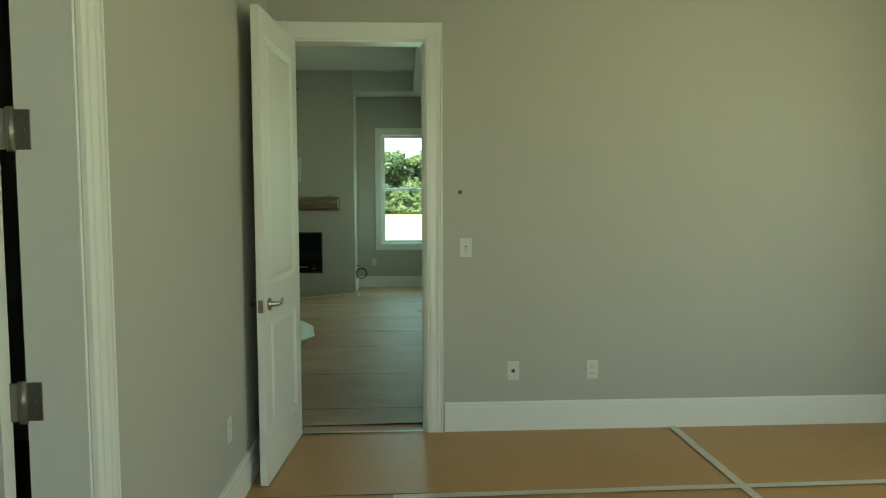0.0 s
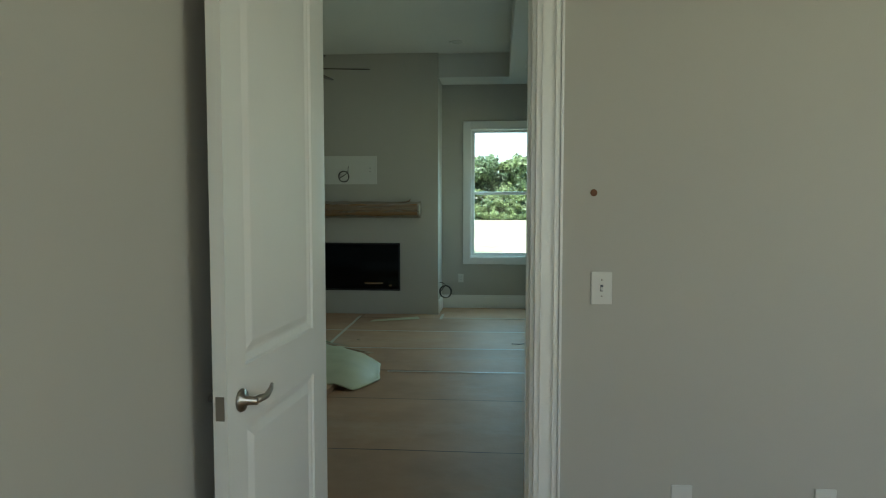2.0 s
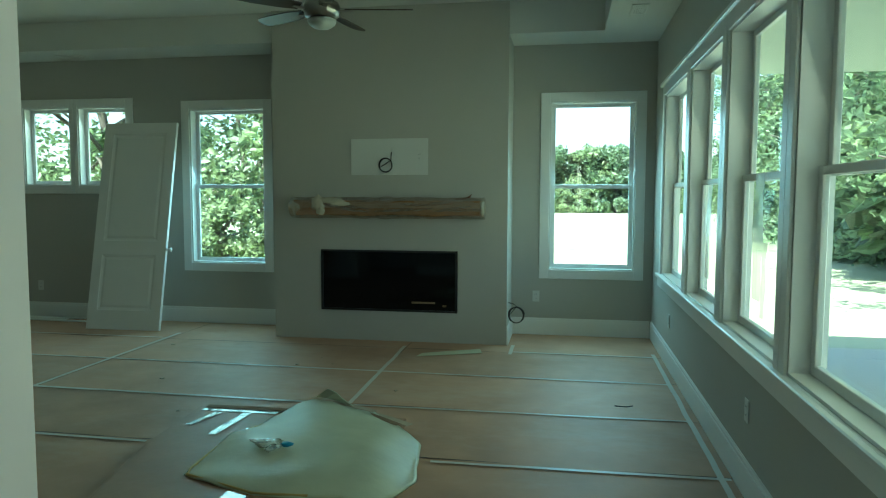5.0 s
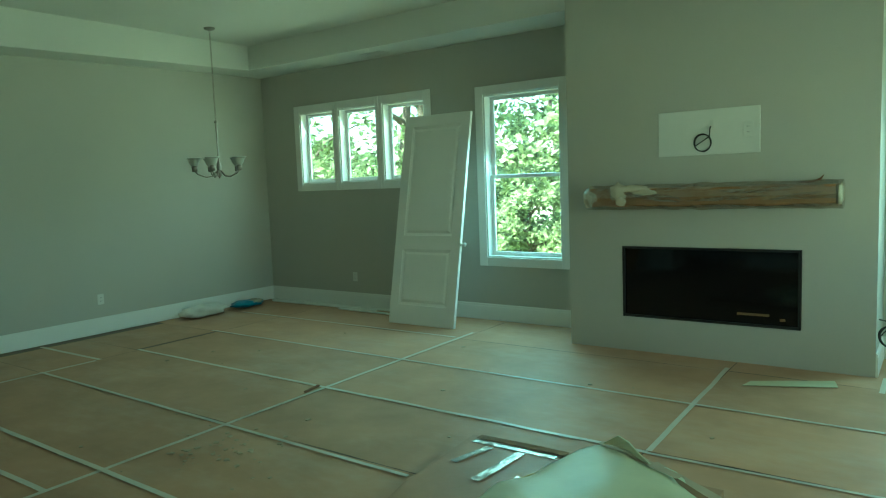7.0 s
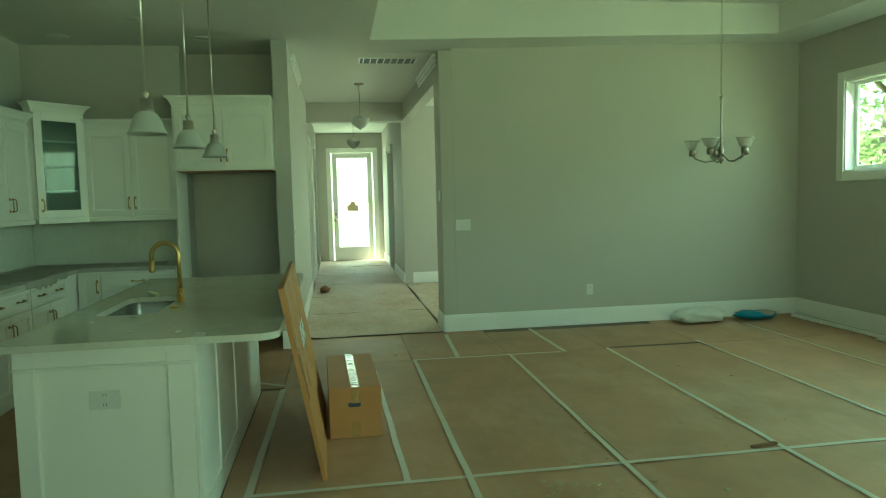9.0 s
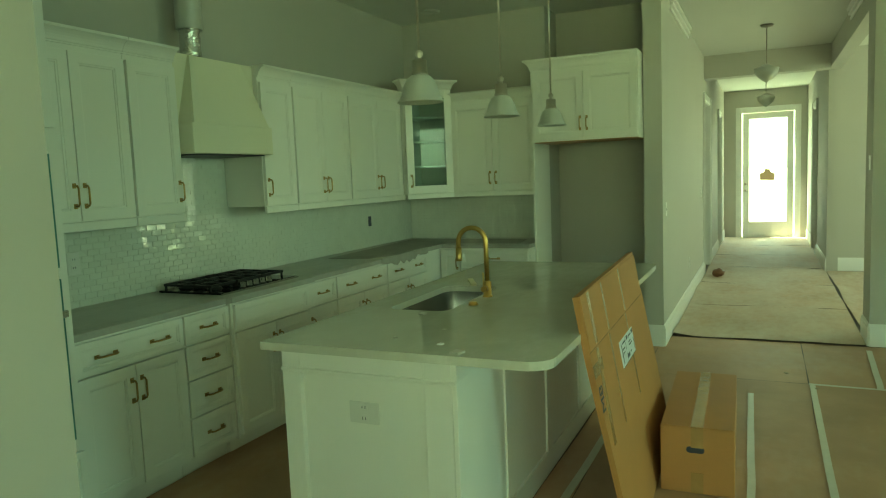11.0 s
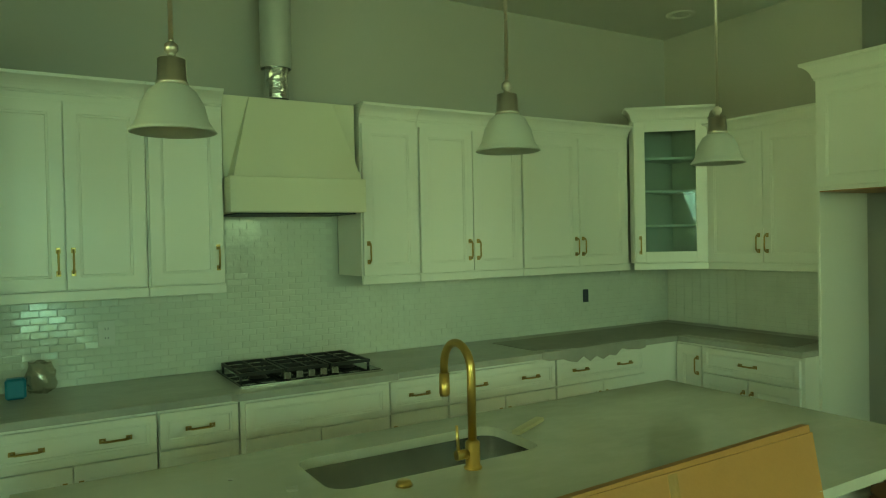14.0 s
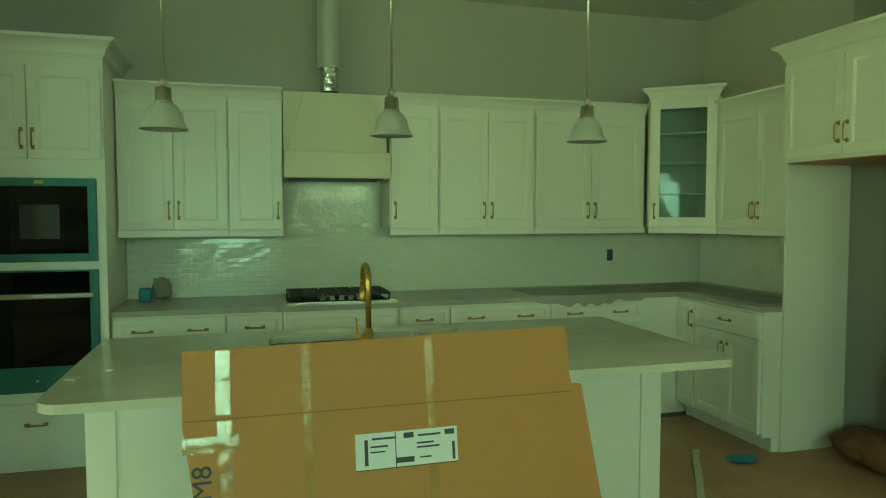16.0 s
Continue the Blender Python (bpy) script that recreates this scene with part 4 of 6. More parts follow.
def pendant(x, y):
    th = thing("pendant_light", (x, y, CZ), "nickel pendant with frosted bell glass shade", "pendant light", "pendants over the island")
    part("canopy", lathe(bmesh.new(), [(0, -0.002), (0.068, -0.002), (0.066, -0.012), (0.05, -0.022), (0.012, -0.024)], 24), DNICKEL, th)
    part("rod", tube(bmesh.new(), [(0, 0, -0.02), (0, 0, -(CZ - 2.0))], 0.0055, 10), NICKEL, th)
    z = 1.945 - CZ
    part("socket_cap", lathe(bmesh.new(), [(0.006, z + 0.065), (0.015, z + 0.058), (0.015, z + 0.045), (0.009, z + 0.040), (0.009, z + 0.03), (0.029, z + 0.027), (0.031, z - 0.02), (0.034, z - 0.022), (0.034, z - 0.03), (0, z - 0.031)], 20), NICKEL, th)
    part("shade", lathe(bmesh.new(), [(0.034, z - 0.03), (0.050, z - 0.042), (0.066, z - 0.072), (0.074, z - 0.105), (0.086, z - 0.124), (0.092, z - 0.131), (0.086, z - 0.133), (0.070, z - 0.11), (0.062, z - 0.076), (0.046, z - 0.047), (0.030, z - 0.036)], 28), FROST, th, "frosted bell glass shade")
    return th


p0 = pendant(-4.41, 5.71)
copy_thing(p0, pose(-5.30, 5.72, CZ))
copy_thing(p0, pose(-6.20, 5.72, CZ))


def downlight(x, y, z):
    th = thing("downlight", (x, y, z), "white round recessed ceiling light, switched off", "downlight", "recessed lights")
    part("trim_ring", lathe(bmesh.new(), [(0.095, -0.001), (0.092, -0.008), (0.062, -0.012), (0.058, -0.002)], 26), PLATE, th)
    part("lens", lathe(bmesh.new(), [(0, -0.0035), (0.058, -0.0035), (0.058, -0.0015)], 22), FROST, th)
    return th


d0 = downlight(-5.42, 4.85, CZ)
for x, y in ((-5.75, 4.05), (-4.0, 4.1), (-7.95, 4.1), (-8.0, 5.35), (-7.3, 4.9)):
    copy_thing(d0, pose(x, y, CZ))
copy_thing(d0, pose(-0.65, 10.7, TZ))
copy_thing(d0, pose(-3.9, 10.7, TZ))


def vent(x, y, z, w, d, n, label, rz=0):
    th = thing("ceiling_vent", pose(x, y, z, 0, 0, rz), label, "vent")
    b = bmesh.new()
    for a in ((-w / 2, w / 2, -d / 2, -d / 2 + 0.02), (-w / 2, w / 2, d / 2 - 0.02, d / 2), (-w / 2, -w / 2 + 0.02, -d / 2 + 0.02, d / 2 - 0.02), (w / 2 - 0.02, w / 2, -d / 2 + 0.02, d / 2 - 0.02)):
        bx(b, a[0], a[1], a[2], a[3], -0.01, -0.001)
    part("frame", b, PLATE, th)
    # the dark between the slats is coloured in with a near-black sheet
    part("backing", boxm(-w / 2 + 0.02, w / 2 - 0.02, -d / 2 + 0.02, d / 2 - 0.02, -0.002, -0.001), NEARBLACK, th)
    for i in range(n):
        xx = -w / 2 + 0.02 + (w - 0.04) * (i + 0.5) / n
        part("slat", boxm(xx - 0.008, xx + 0.006, -d / 2 + 0.02, d / 2 - 0.02, -0.009, -0.004), PLATE, th)
    return th


vent(0.25, 10.6, SZ, 0.14, 0.32, 6, "small dark ceiling register in the soffit")
vent(-6.1, 11.65, SZ, 0.32, 0.12, 9, "small ceiling register in the soffit")
vent(-5.45, 4.35, CZ, 0.36, 0.12, 14, "narrow white ceiling register over the kitchen")
vent(-9.05, 7.2, CZ, 0.66, 0.36, 8, "large white return air grille in the hall", 90)
# added strips that stand in for bright reflected stripes high on the hall walls
b = bmesh.new()
for y0 in (6.142, 7.642):
    for k in range(3):
        yy = y0 + 0.056
        yin = 0.045 - 0.015 * k
        bx(b, -10.2, -8.62, y0 if y0 < 7 else yy - yin, y0 + yin if y0 < 7 else yy, CZ - 0.04 - 0.045 * k, CZ - 0.012 - 0.045 * k, 0.003)
structure("trim_hall_cornice", b, TRIM, "white stepped strips standing in for bright reflections in the hall")


def hall_light(x, z0):
    th = thing("hall_pendant", (x, 6.93, z0), "small nickel hall pendant with glass bowl", "pendant light", "hall lights")
    part("canopy", lathe(bmesh.new(), [(0, -0.001), (0.07, -0.001), (0.06, -0.02), (0.01, -0.03)], 18), DNICKEL, th)
    part("chain", tube(bmesh.new(), [(0, 0, -0.02), (0, 0, -0.42)], 0.006, 6), DNICKEL, th)
    part("bowl", lathe(bmesh.new(), [(0.01, -0.42), (0.10, -0.46), (0.13, -0.47), (0.11, -0.54), (0.05, -0.60), (0.012, -0.62), (0, -0.64)], 20), FROST, th)
    return th


hl = hall_light(-10.65, CZ)
copy_thing(hl, pose(-14.2, 6.93, CZ - 0.002))
vent(-14.8, 6.93, CZ, 0.3, 0.6, 6, "white ceiling register at the hall's end")

# ---- kitchen ----


def pull_bm(length, vertical):
    """A bar pull with two feet, centred at the origin, standing off along -y."""
    b = bmesh.new()
    h = length / 2
    pts = [(-h, -0.0, 0), (-h, -0.022, 0), (-h + 0.012, -0.03, 0), (h - 0.012, -0.03, 0), (h, -0.022, 0), (h, 0, 0)]
    if vertical:
        pts = [(0, y, x) for x, y, z in pts]
    tube(b, pts, 0.0048, 7)
    for s in (-h, h):
        if vertical:
            bx(b, -0.009, 0.009, -0.004, 0, s - 0.012, s + 0.012)
        else:
            bx(b, s - 0.012, s + 0.012, -0.004, 0, -0.009, 0.009)
    return b


PULL_V = mesh_of("pull", pull_bm(0.098, True), DBRASS)
PULL_H = mesh_of("pull", pull_bm(0.098, False), DBRASS)


def front_bm(w, h, drawer=False):
    """A framed front with a stepped bead round a flat field, in one piece; x 0..w, z 0..h, face at y = -0.02."""
    b = bmesh.new()
    f = 0.028 if drawer else 0.052
    prev_ = None
    for inset, y in ((0.0, 0.0), (0.0, -0.0185), (0.0015, -0.02), (f, -0.02), (f + 0.0015, -0.0165), (f + 0.009, -0.0155), (f + 0.012, -0.011)):
        cur = [b.verts.new(q) for q in ((inset, y, inset), (w - inset, y, inset), (w - inset, y, h - inset), (inset, y, h - inset))]
        if prev_:
            for q in range(4):
                b.faces.new((prev_[q], prev_[(q + 1) % 4], cur[(q + 1) % 4], cur[q]))
        else:
            b.faces.new(cur[::-1])
        prev_ = cur
    b.faces.new(prev_)
    return b


def cove_bm(w, d, z, h, out, left=0.0, right=0.0):
    """A coved crown over a cabinet w wide and d deep: rings that flare out to the front, and to the sides where asked."""
    b = bmesh.new()
    prev_ = None
    for f, g in ((0.0, 0.12), (0.10, 0.12), (0.14, 0.20), (0.30, 0.26), (0.46, 0.36), (0.60, 0.50), (0.72, 0.68), (0.80, 0.86), (0.82, 0.96), (0.97, 1.0), (1.0, 0.98)):
        o = out * g
        cur = [b.verts.new(q) for q in ((-o * left, -o, z + h * f), (w + o * right, -o, z + h * f), (w + o * right, d, z + h * f), (-o * left, d, z + h * f))]
        if prev_:
            for q in range(4):
                b.faces.new((prev_[q], prev_[(q + 1) % 4], cur[(q + 1) % 4], cur[q]))
        else:
            b.faces.new(cur[::-1])
        prev_ = cur
    b.faces.new(prev_)
    return b


def cabinet(name, m, w, d, z0, z1, fronts, label, group, crown=0.0, rail=0.0, toe=0.0, glass=False):
    """fronts: (x0, x1, za, zb, kind, pulls) with pulls a string of l, r, c, 2 for doors and drawers."""
    th = thing(name, m, label, "cabinet", group)
    b = bmesh.new()
    if glass:
        bx(b, 0, 0.02, 0, d, z0, z1), bx(b, w - 0.02, w, 0, d, z0, z1), bx(b, 0.02, w - 0.02, 0, d, z0, z0 + 0.02), bx(b, 0.02, w - 0.02, 0, d, z1 - 0.02, z1), bx(b, 0.02, w - 0.02, d - 0.01, d, z0 + 0.02, z1 - 0.02)
    else:
        bx(b, 0.0008, w - 0.0008, 0, d, z0 + toe, z1)
        if toe:
            bx(b, 0.0008, w - 0.0008, 0.07, d, z0, z0 + toe)
    part("body", b, CAB, th)
    for x0, x1, za, zb, kind, pulls in fronts:
        at = Matrix.Translation((x0, -0.0005, za))
        fo = part("drawer_front" if kind == "drawer" else "door", front_bm(x1 - x0, zb - za, kind == "drawer" or zb - za < 0.2), CAB, th, at=at)
        ww, hh = x1 - x0, zb - za
        up = z0 > 1.0
        for p in pulls:
            if p == "c":
                part("pull", PULL_H, None, fo, at=Matrix.Translation((ww / 2, -0.02, hh / 2)))
            elif p == "2":
                for q in (0.25, 0.75):
                    part("pull", PULL_H, None, fo, at=Matrix.Translation((ww * q, -0.02, hh / 2)))
            else:
                part("pull", PULL_V, None, fo, at=Matrix.Translation((0.026 if p == "l" else ww - 0.026, -0.02, 0.12 if up else hh - 0.12)))
    if crown:
        part("crown", cove_bm(w, d, z1 + 0.0005, crown, 0.062, 1.0 if name == "fridge_cabinet" else 0.0), CAB, th)
    if rail:
        part("light_rail", boxm(0, w, -0.018, 0.004, z0 - rail, z0 - 0.0005, 0.003), CAB, th)
    return th


def kx(x, y=3.92, z=0.0):
    return pose(x, y, z, 0, 0, 180)


UG, BG = "upper kitchen cabinets", "base kitchen cabinets"
UL = "white two-door wall cabinet with brass pulls"
cabinet("wall_cabinet", kx(-3.945), 0.655, 0.315, 1.38, 2.22, [(0.012, 0.326, 1.385, 2.19, "door", "r"), (0.331, 0.645, 1.385, 2.19, "door", "l")], UL, UG, 0.075, 0.045)
cabinet("wall_cabinet", kx(-4.602), 0.34, 0.315, 1.38, 2.22, [(0.008, 0.332, 1.385, 2.19, "door", "r")], "narrow white wall cabinet beside the hood", UG, 0.075, 0.045)
cabinet("wall_cabinet", kx(-5.652), 0.345, 0.315, 1.38, 2.22, [(0.008, 0.337, 1.385, 2.19, "door", "l")], "narrow white wall cabinet beside the hood", UG, 0.075, 0.045)
cabinet("wall_cabinet", kx(-5.999), 0.71, 0.315, 1.38, 2.22, [(0.008, 0.352, 1.385, 2.19, "door", "r"), (0.357, 0.702, 1.385, 2.19, "door", "l")], UL, UG, 0.075, 0.045)
cabinet("wall_cabinet", kx(-6.711), 0.90, 0.315, 1.38, 2.22, [(0.008, 0.447, 1.385, 2.19, "door", "r"), (0.452, 0.87, 1.385, 2.19, "door", "l")], UL, UG, 0.075, 0.045)
cabinet("wall_cabinet", pose(-8.03, 4.23, 0, 0, 0, 90), 0.84, 0.315, 1.38, 2.22, [(0.012, 0.415, 1.385, 2.19, "door", "r"), (0.42, 0.825, 1.385, 2.19, "door", "l")], UL, UG, 0.075, 0.045)
fridge_unit = cabinet("fridge_cabinet", pose(-7.84, 5.09, 0, 0, 0, 90), 0.895, 0.505, 1.79, 2.39, [(0.012, 0.445, 1.81, 2.36, "door", "r"), (0.45, 0.885, 1.81, 2.36, "door", "l")], "white two-door cabinet over the fridge alcove", UG, 0.095)
part("underside", boxm(0.01, 0.885, 0.012, 0.50, 1.784, 1.7895), WOOD, fridge_unit, "raw wood underside")
solid("fridge_side_panel", boxm(-8.348, -7.87, 5.072, 5.089, 0.004, 2.39, 0.001), CAB, "tall white end panel beside the fridge alcove", "panel")

# diagonal corner cabinet with a glass door
cg = math.degrees(math.atan2(0.30, -0.37))
gcl = 0.476
gc = thing("corner_cabinet", Matrix.Translation((-7.640, 3.945, 0)) @ pose(0, 0, 0, 0, 0, cg), "white corner wall cabinet with a glass door", "cabinet", UG)
b = bmesh.new()
pent = [(0, 0), (gcl, 0), (gcl + 0.02, 0.03), (0.32, 0.38), (-0.02, 0.03)]
prism(b, pent, 1.38, 1.40), prism(b, pent, 2.31, 2.33)
for (xa, ya), (xb, yb) in zip(pent[1:], pent[2:] + pent[:1]):
    n_ = Vector((yb - ya, xa - xb)).normalized() * 0.012
    prism(b, [(xa, ya), (xb, yb), (xb - n_.x, yb - n_.y), (xa - n_.x, ya - n_.y)], 1.40, 2.31)
part("body", b, CAB, gc)
b = bmesh.new()
for a in ((0.004, 0.075, 1.385, 2.325), (gcl - 0.075, gcl - 0.004, 1.385, 2.325), (0.075, gcl - 0.075, 1.385, 1.455), (0.075, gcl - 0.075, 2.255, 2.325)):
    bx(b, a[0], a[1], -0.02, -0.001, a[2], a[3], 0.002)
dg = part("door", b, CAB, gc)
part("pane", boxm(0.075, gcl - 0.075, -0.012, -0.008, 1.455, 2.255), CABGLASS, dg).visible_shadow = False
part("pull", PULL_V, None, dg, at=Matrix.Translation((0.04, -0.02, 1.50)))
for z in (1.62, 1.85, 2.07):
    b = bmesh.new()
    prism(b, [(0.02, 0.02), (gcl - 0.02, 0.02), (0.31, 0.35), (0.04, 0.06)], z, z + 0.016)
    part("shelf", b, CAB, gc)
part("crown", cove_bm(gcl, 0.10, 2.3305, 0.085, 0.055, 1.0, 1.0), CAB, gc)
part("light_rail", boxm(0, gcl, -0.018, 0.004, 1.335, 1.3795, 0.003), CAB, gc)

# range hood: box, tapered shell and foil duct
HOODM = mat("cream_primed_wood", (0.76, 0.74, 0.60), 0.5, var=0.02, scale=3, bump=0.04, bscale=150)
hd = thing("range_hood", kx(-4.947, 4.03), "cream wooden range hood with a tapered shell", "range hood")
W = 0.69
part("canopy", boxm(0.0, W, 0, 0.425, 1.715, 1.885, 0.003), HOODM, hd)
part("back_box", boxm(0.0, W, 0.13, 0.425, 1.886, 2.285, 0.003), HOODM, hd)
b = bmesh.new()
lo = [b.verts.new(p) for p in ((0.02, 0.006, 1.886), (W - 0.02, 0.006, 1.886), (W - 0.02, 0.129, 1.886), (0.02, 0.129, 1.886))]
hi = [b.verts.new(p) for p in ((0.13, 0.115, 2.28), (W - 0.13, 0.115, 2.28), (W - 0.13, 0.129, 2.28), (0.13, 0.129, 2.28))]
b.faces.new(lo[::-1]), b.faces.new(hi)
for i in range(4):
    b.faces.new((lo[i], lo[(i + 1) % 4], hi[(i + 1) % 4], hi[i]))
part("tapered_shell", b, HOODM, hd)
part("filter", boxm(0.04, W - 0.04, 0.04, 0.40, 1.708, 1.7145), IRON, hd)
def duct_bm(z0, z1, rad, rough_, n):
    b = bmesh.new()
    rg = []
    for j in range(n + 1):
        z = z0 + (z1 - z0) * j / n
        rg.append([b.verts.new((0.32 + (rad + rough_ * noise.noise(Vector((k * 0.9, z * 22, 3)))) * math.cos(2 * math.pi * k / 20), 0.28 + (rad + rough_ * noise.noise(Vector((k, z * 20, 9)))) * math.sin(2 * math.pi * k / 20), z)) for k in range(20)])
    for a, c in zip(rg, rg[1:]):
        for k in range(20):
            b.faces.new((a[k], a[(k + 1) % 20], c[(k + 1) % 20], c[k])).smooth = rough_ < 0.004
    return b


part("duct", duct_bm(2.287, 2.50, 0.062, 0.008, 14), FOIL, hd, "crinkled foil vent duct")
part("duct_sleeve", duct_bm(2.47, CZ - 0.003, 0.078, 0.003, 20), mat("pale_duct_sleeve", (0.62, 0.63, 0.60), 0.3, 0.35, var=0.05, scale=8, bump=0.2, bscale=20), hd, "smooth pale sleeve round the duct")
part("duct_collar", lathe(bmesh.new(), [(0.066, 2.286), (0.074, 2.29), (0.074, 2.305), (0.064, 2.312)], 20, 0.32, 0.28), IRON, hd)

# base units along the tiled wall
B = "white base cabinet with drawer and brass pulls"
cabinet("base_cabinet", kx(-3.945, 4.2), 0.635, 0.595, 0, 0.88, [(0.012, 0.63, 0.715, 0.865, "drawer", "2"), (0.012, 0.318, 0.12, 0.705, "door", "r"), (0.323, 0.63, 0.12, 0.705, "door", "l")], B, BG, toe=0.10)
cabinet("base_cabinet", kx(-4.582, 4.2), 0.335, 0.595, 0, 0.88, [(0.006, 0.33, 0.715, 0.865, "drawer", "c"), (0.006, 0.33, 0.53, 0.705, "drawer", "c"), (0.006, 0.33, 0.33, 0.52, "drawer", "c"), (0.006, 0.33, 0.12, 0.32, "drawer", "c")], "white base cabinet with four drawers", BG, toe=0.10)
cabinet("base_cabinet", kx(-4.919, 4.225), 0.73, 0.62, 0, 0.88, [(0.02, 0.71, 0.715, 0.865, "drawer", ""), (0.02, 0.362, 0.12, 0.705, "door", "r"), (0.367, 0.71, 0.12, 0.705, "door", "l")], "white base cabinet under the cooktop", BG, toe=0.10)
cabinet("base_cabinet", kx(-5.651, 4.2), 0.34, 0.595, 0, 0.88, [(0.006, 0.335, 0.715, 0.865, "drawer", "c"), (0.006, 0.335, 0.12, 0.705, "door", "l")], B, BG, toe=0.10)
cabinet("base_cabinet", kx(-5.993, 4.2), 0.72, 0.595, 0, 0.88, [(0.006, 0.715, 0.715, 0.865, "drawer", "2"), (0.006, 0.358, 0.12, 0.705, "door", "r"), (0.363, 0.715, 0.12, 0.705, "door", "l")], B, BG, toe=0.10)
cabinet("base_cabinet", kx(-6.715, 4.2), 0.72, 0.595, 0, 0.88, [(0.006, 0.715, 0.715, 0.865, "drawer", "2"), (0.006, 0.358, 0.12, 0.705, "door", "r"), (0.363, 0.715, 0.12, 0.705, "door", "l")], B, BG, toe=0.10)
cabinet("corner_base_cabinet", kx(-7.437, 4.2), 0.905, 0.595, 0, 0.88, [], "white blind corner base cabinet", BG, toe=0.10)
cabinet("base_cabinet", pose(-7.745, 4.205, 0, 0, 0, 90), 0.865, 0.6, 0, 0.88, [(0.01, 0.20, 0.12, 0.865, "door", "r"), (0.21, 0.845, 0.715, 0.865, "drawer", "c"), (0.21, 0.525, 0.12, 0.705, "door", "r"), (0.53, 0.845, 0.12, 0.705, "door", "l")], "white base cabinet with drawer beside the fridge panel", BG, toe=0.10)
b = bmesh.new()
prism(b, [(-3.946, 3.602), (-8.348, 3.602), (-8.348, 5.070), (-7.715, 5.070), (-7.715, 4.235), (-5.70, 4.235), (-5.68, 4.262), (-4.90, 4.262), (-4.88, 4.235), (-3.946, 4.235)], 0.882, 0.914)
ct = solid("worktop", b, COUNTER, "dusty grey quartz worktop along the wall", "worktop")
b = bmesh.new()
prism(b, [(-6.6, 3.75), (-8.2, 3.70), (-8.2, 4.9), (-7.82, 4.95), (-7.80, 4.25), (-7.3, 4.19), (-6.9, 4.23), (-6.62, 4.12)], 0.9145, 0.918)
solid("protective_paper", b, mat("grey_rosin_paper", (0.40, 0.385, 0.35), 0.8, var=0.12, scale=6, bump=0.4, bscale=14), "torn grey protective paper on the worktop", "paper")

hb = bmesh.new()
hrn = random.Random(6)
edge_pts = [(-7.42 + 0.82 * i / 16, 0.885 - hrn.uniform(0.0, 0.05) * (0.3 + math.sin(math.pi * i / 16))) for i in range(17)]
top_pts = [(-6.60, 0.9195), (-7.42, 0.9195)]
prism(hb, edge_pts + top_pts, -0.0015, 0.0015)
solid("protective_paper", hb, bpy.data.materials["grey_rosin_paper"], "ragged grey paper edge hanging over the drawers", "paper", m=Matrix.Translation((0, 4.2385, 0)) @ Matrix.Rotation(radians(90), 4, "X"))

# cooktop
ck = thing("cooktop", kx(-4.945, 4.17, 0.9145), "black gas cooktop with steel knobs", "cooktop")
part("plate", boxm(0, 0.70, 0.02, 0.50, 0, 0.012, 0.003), BLACK, ck)
part("steel_edge", boxm(-0.004, 0.704, 0.012, 0.019, 0, 0.01), STEEL, ck)
for gx_ in (0.02, 0.245, 0.47):
    b = bmesh.new()
    for yy in (0.12, 0.24, 0.36, 0.47):
        bx(b, gx_, gx_ + 0.21, yy - 0.006, yy + 0.006, 0.035, 0.05)
    for xx in (gx_, gx_ + 0.1, gx_ + 0.2):
        bx(b, xx, xx + 0.011, 0.12, 0.47, 0.036, 0.049)
    for xx in (gx_, gx_ + 0.199):
        for yy in (0.12, 0.46):
            bx(b, xx, xx + 0.011, yy, yy + 0.01, 0.012, 0.036)
    part("grate", b, IRON, ck)
for gx_, gy_ in ((0.12, 0.18), (0.12, 0.40), (0.35, 0.30), (0.575, 0.18), (0.575, 0.40)):
    part("burner", lathe(bmesh.new(), [(0, 0.026), (0.035, 0.026), (0.04, 0.02), (0.045, 0.012), (0.0, 0.012)], 16, gx_, gy_), IRON, ck)
for i in range(5):
    part("knob", lathe(bmesh.new(), [(0, 0.04), (0.016, 0.04), (0.018, 0.014), (0.021, 0.0125)], 14, 0.23 + 0.06 * i, 0.065), STEEL, ck)

# oven tower
ot = thing("oven_tower", kx(-3.173, 4.25), "tall white oven tower with microwave and oven", "cabinet", BG)
TW = 0.765
b = bmesh.new()
bx(b, 0, 0.055, 0, 0.645, 0.1, 2.36), bx(b, TW - 0.045, TW, 0, 0.645, 0.1, 2.36)
for z0, z1 in ((0.1, 0.48), (1.17, 1.215), (1.685, 2.36)):
    bx(b, 0.055, TW - 0.045, 0.0, 0.645, z0, z1)
bx(b, 0, TW, 0.07, 0.645, 0, 0.1)
part("body", b, CAB, ot)
for x0, x1, p in ((0.012, 0.378, "r"), (0.383, 0.753, "l")):
    fo = part("door", front_bm(x1 - x0, 0.51), CAB, ot, at=Matrix.Translation((x0, -0.0005, 1.79)))
    part("pull", PULL_V, None, fo, at=Matrix.Translation((0.026 if p == "l" else x1 - x0 - 0.026, -0.02, 0.11)))
fo = part("drawer_front", front_bm(0.741, 0.24, True), CAB, ot, at=Matrix.Translation((0.012, -0.0005, 0.18)))
part("pull", PULL_H, None, fo, at=Matrix.Translation((0.37, -0.02, 0.12)))
part("crown", cove_bm(TW, 0.645, 2.3605, 0.108, 0.075, 0.0, 1.0), CAB, ot)


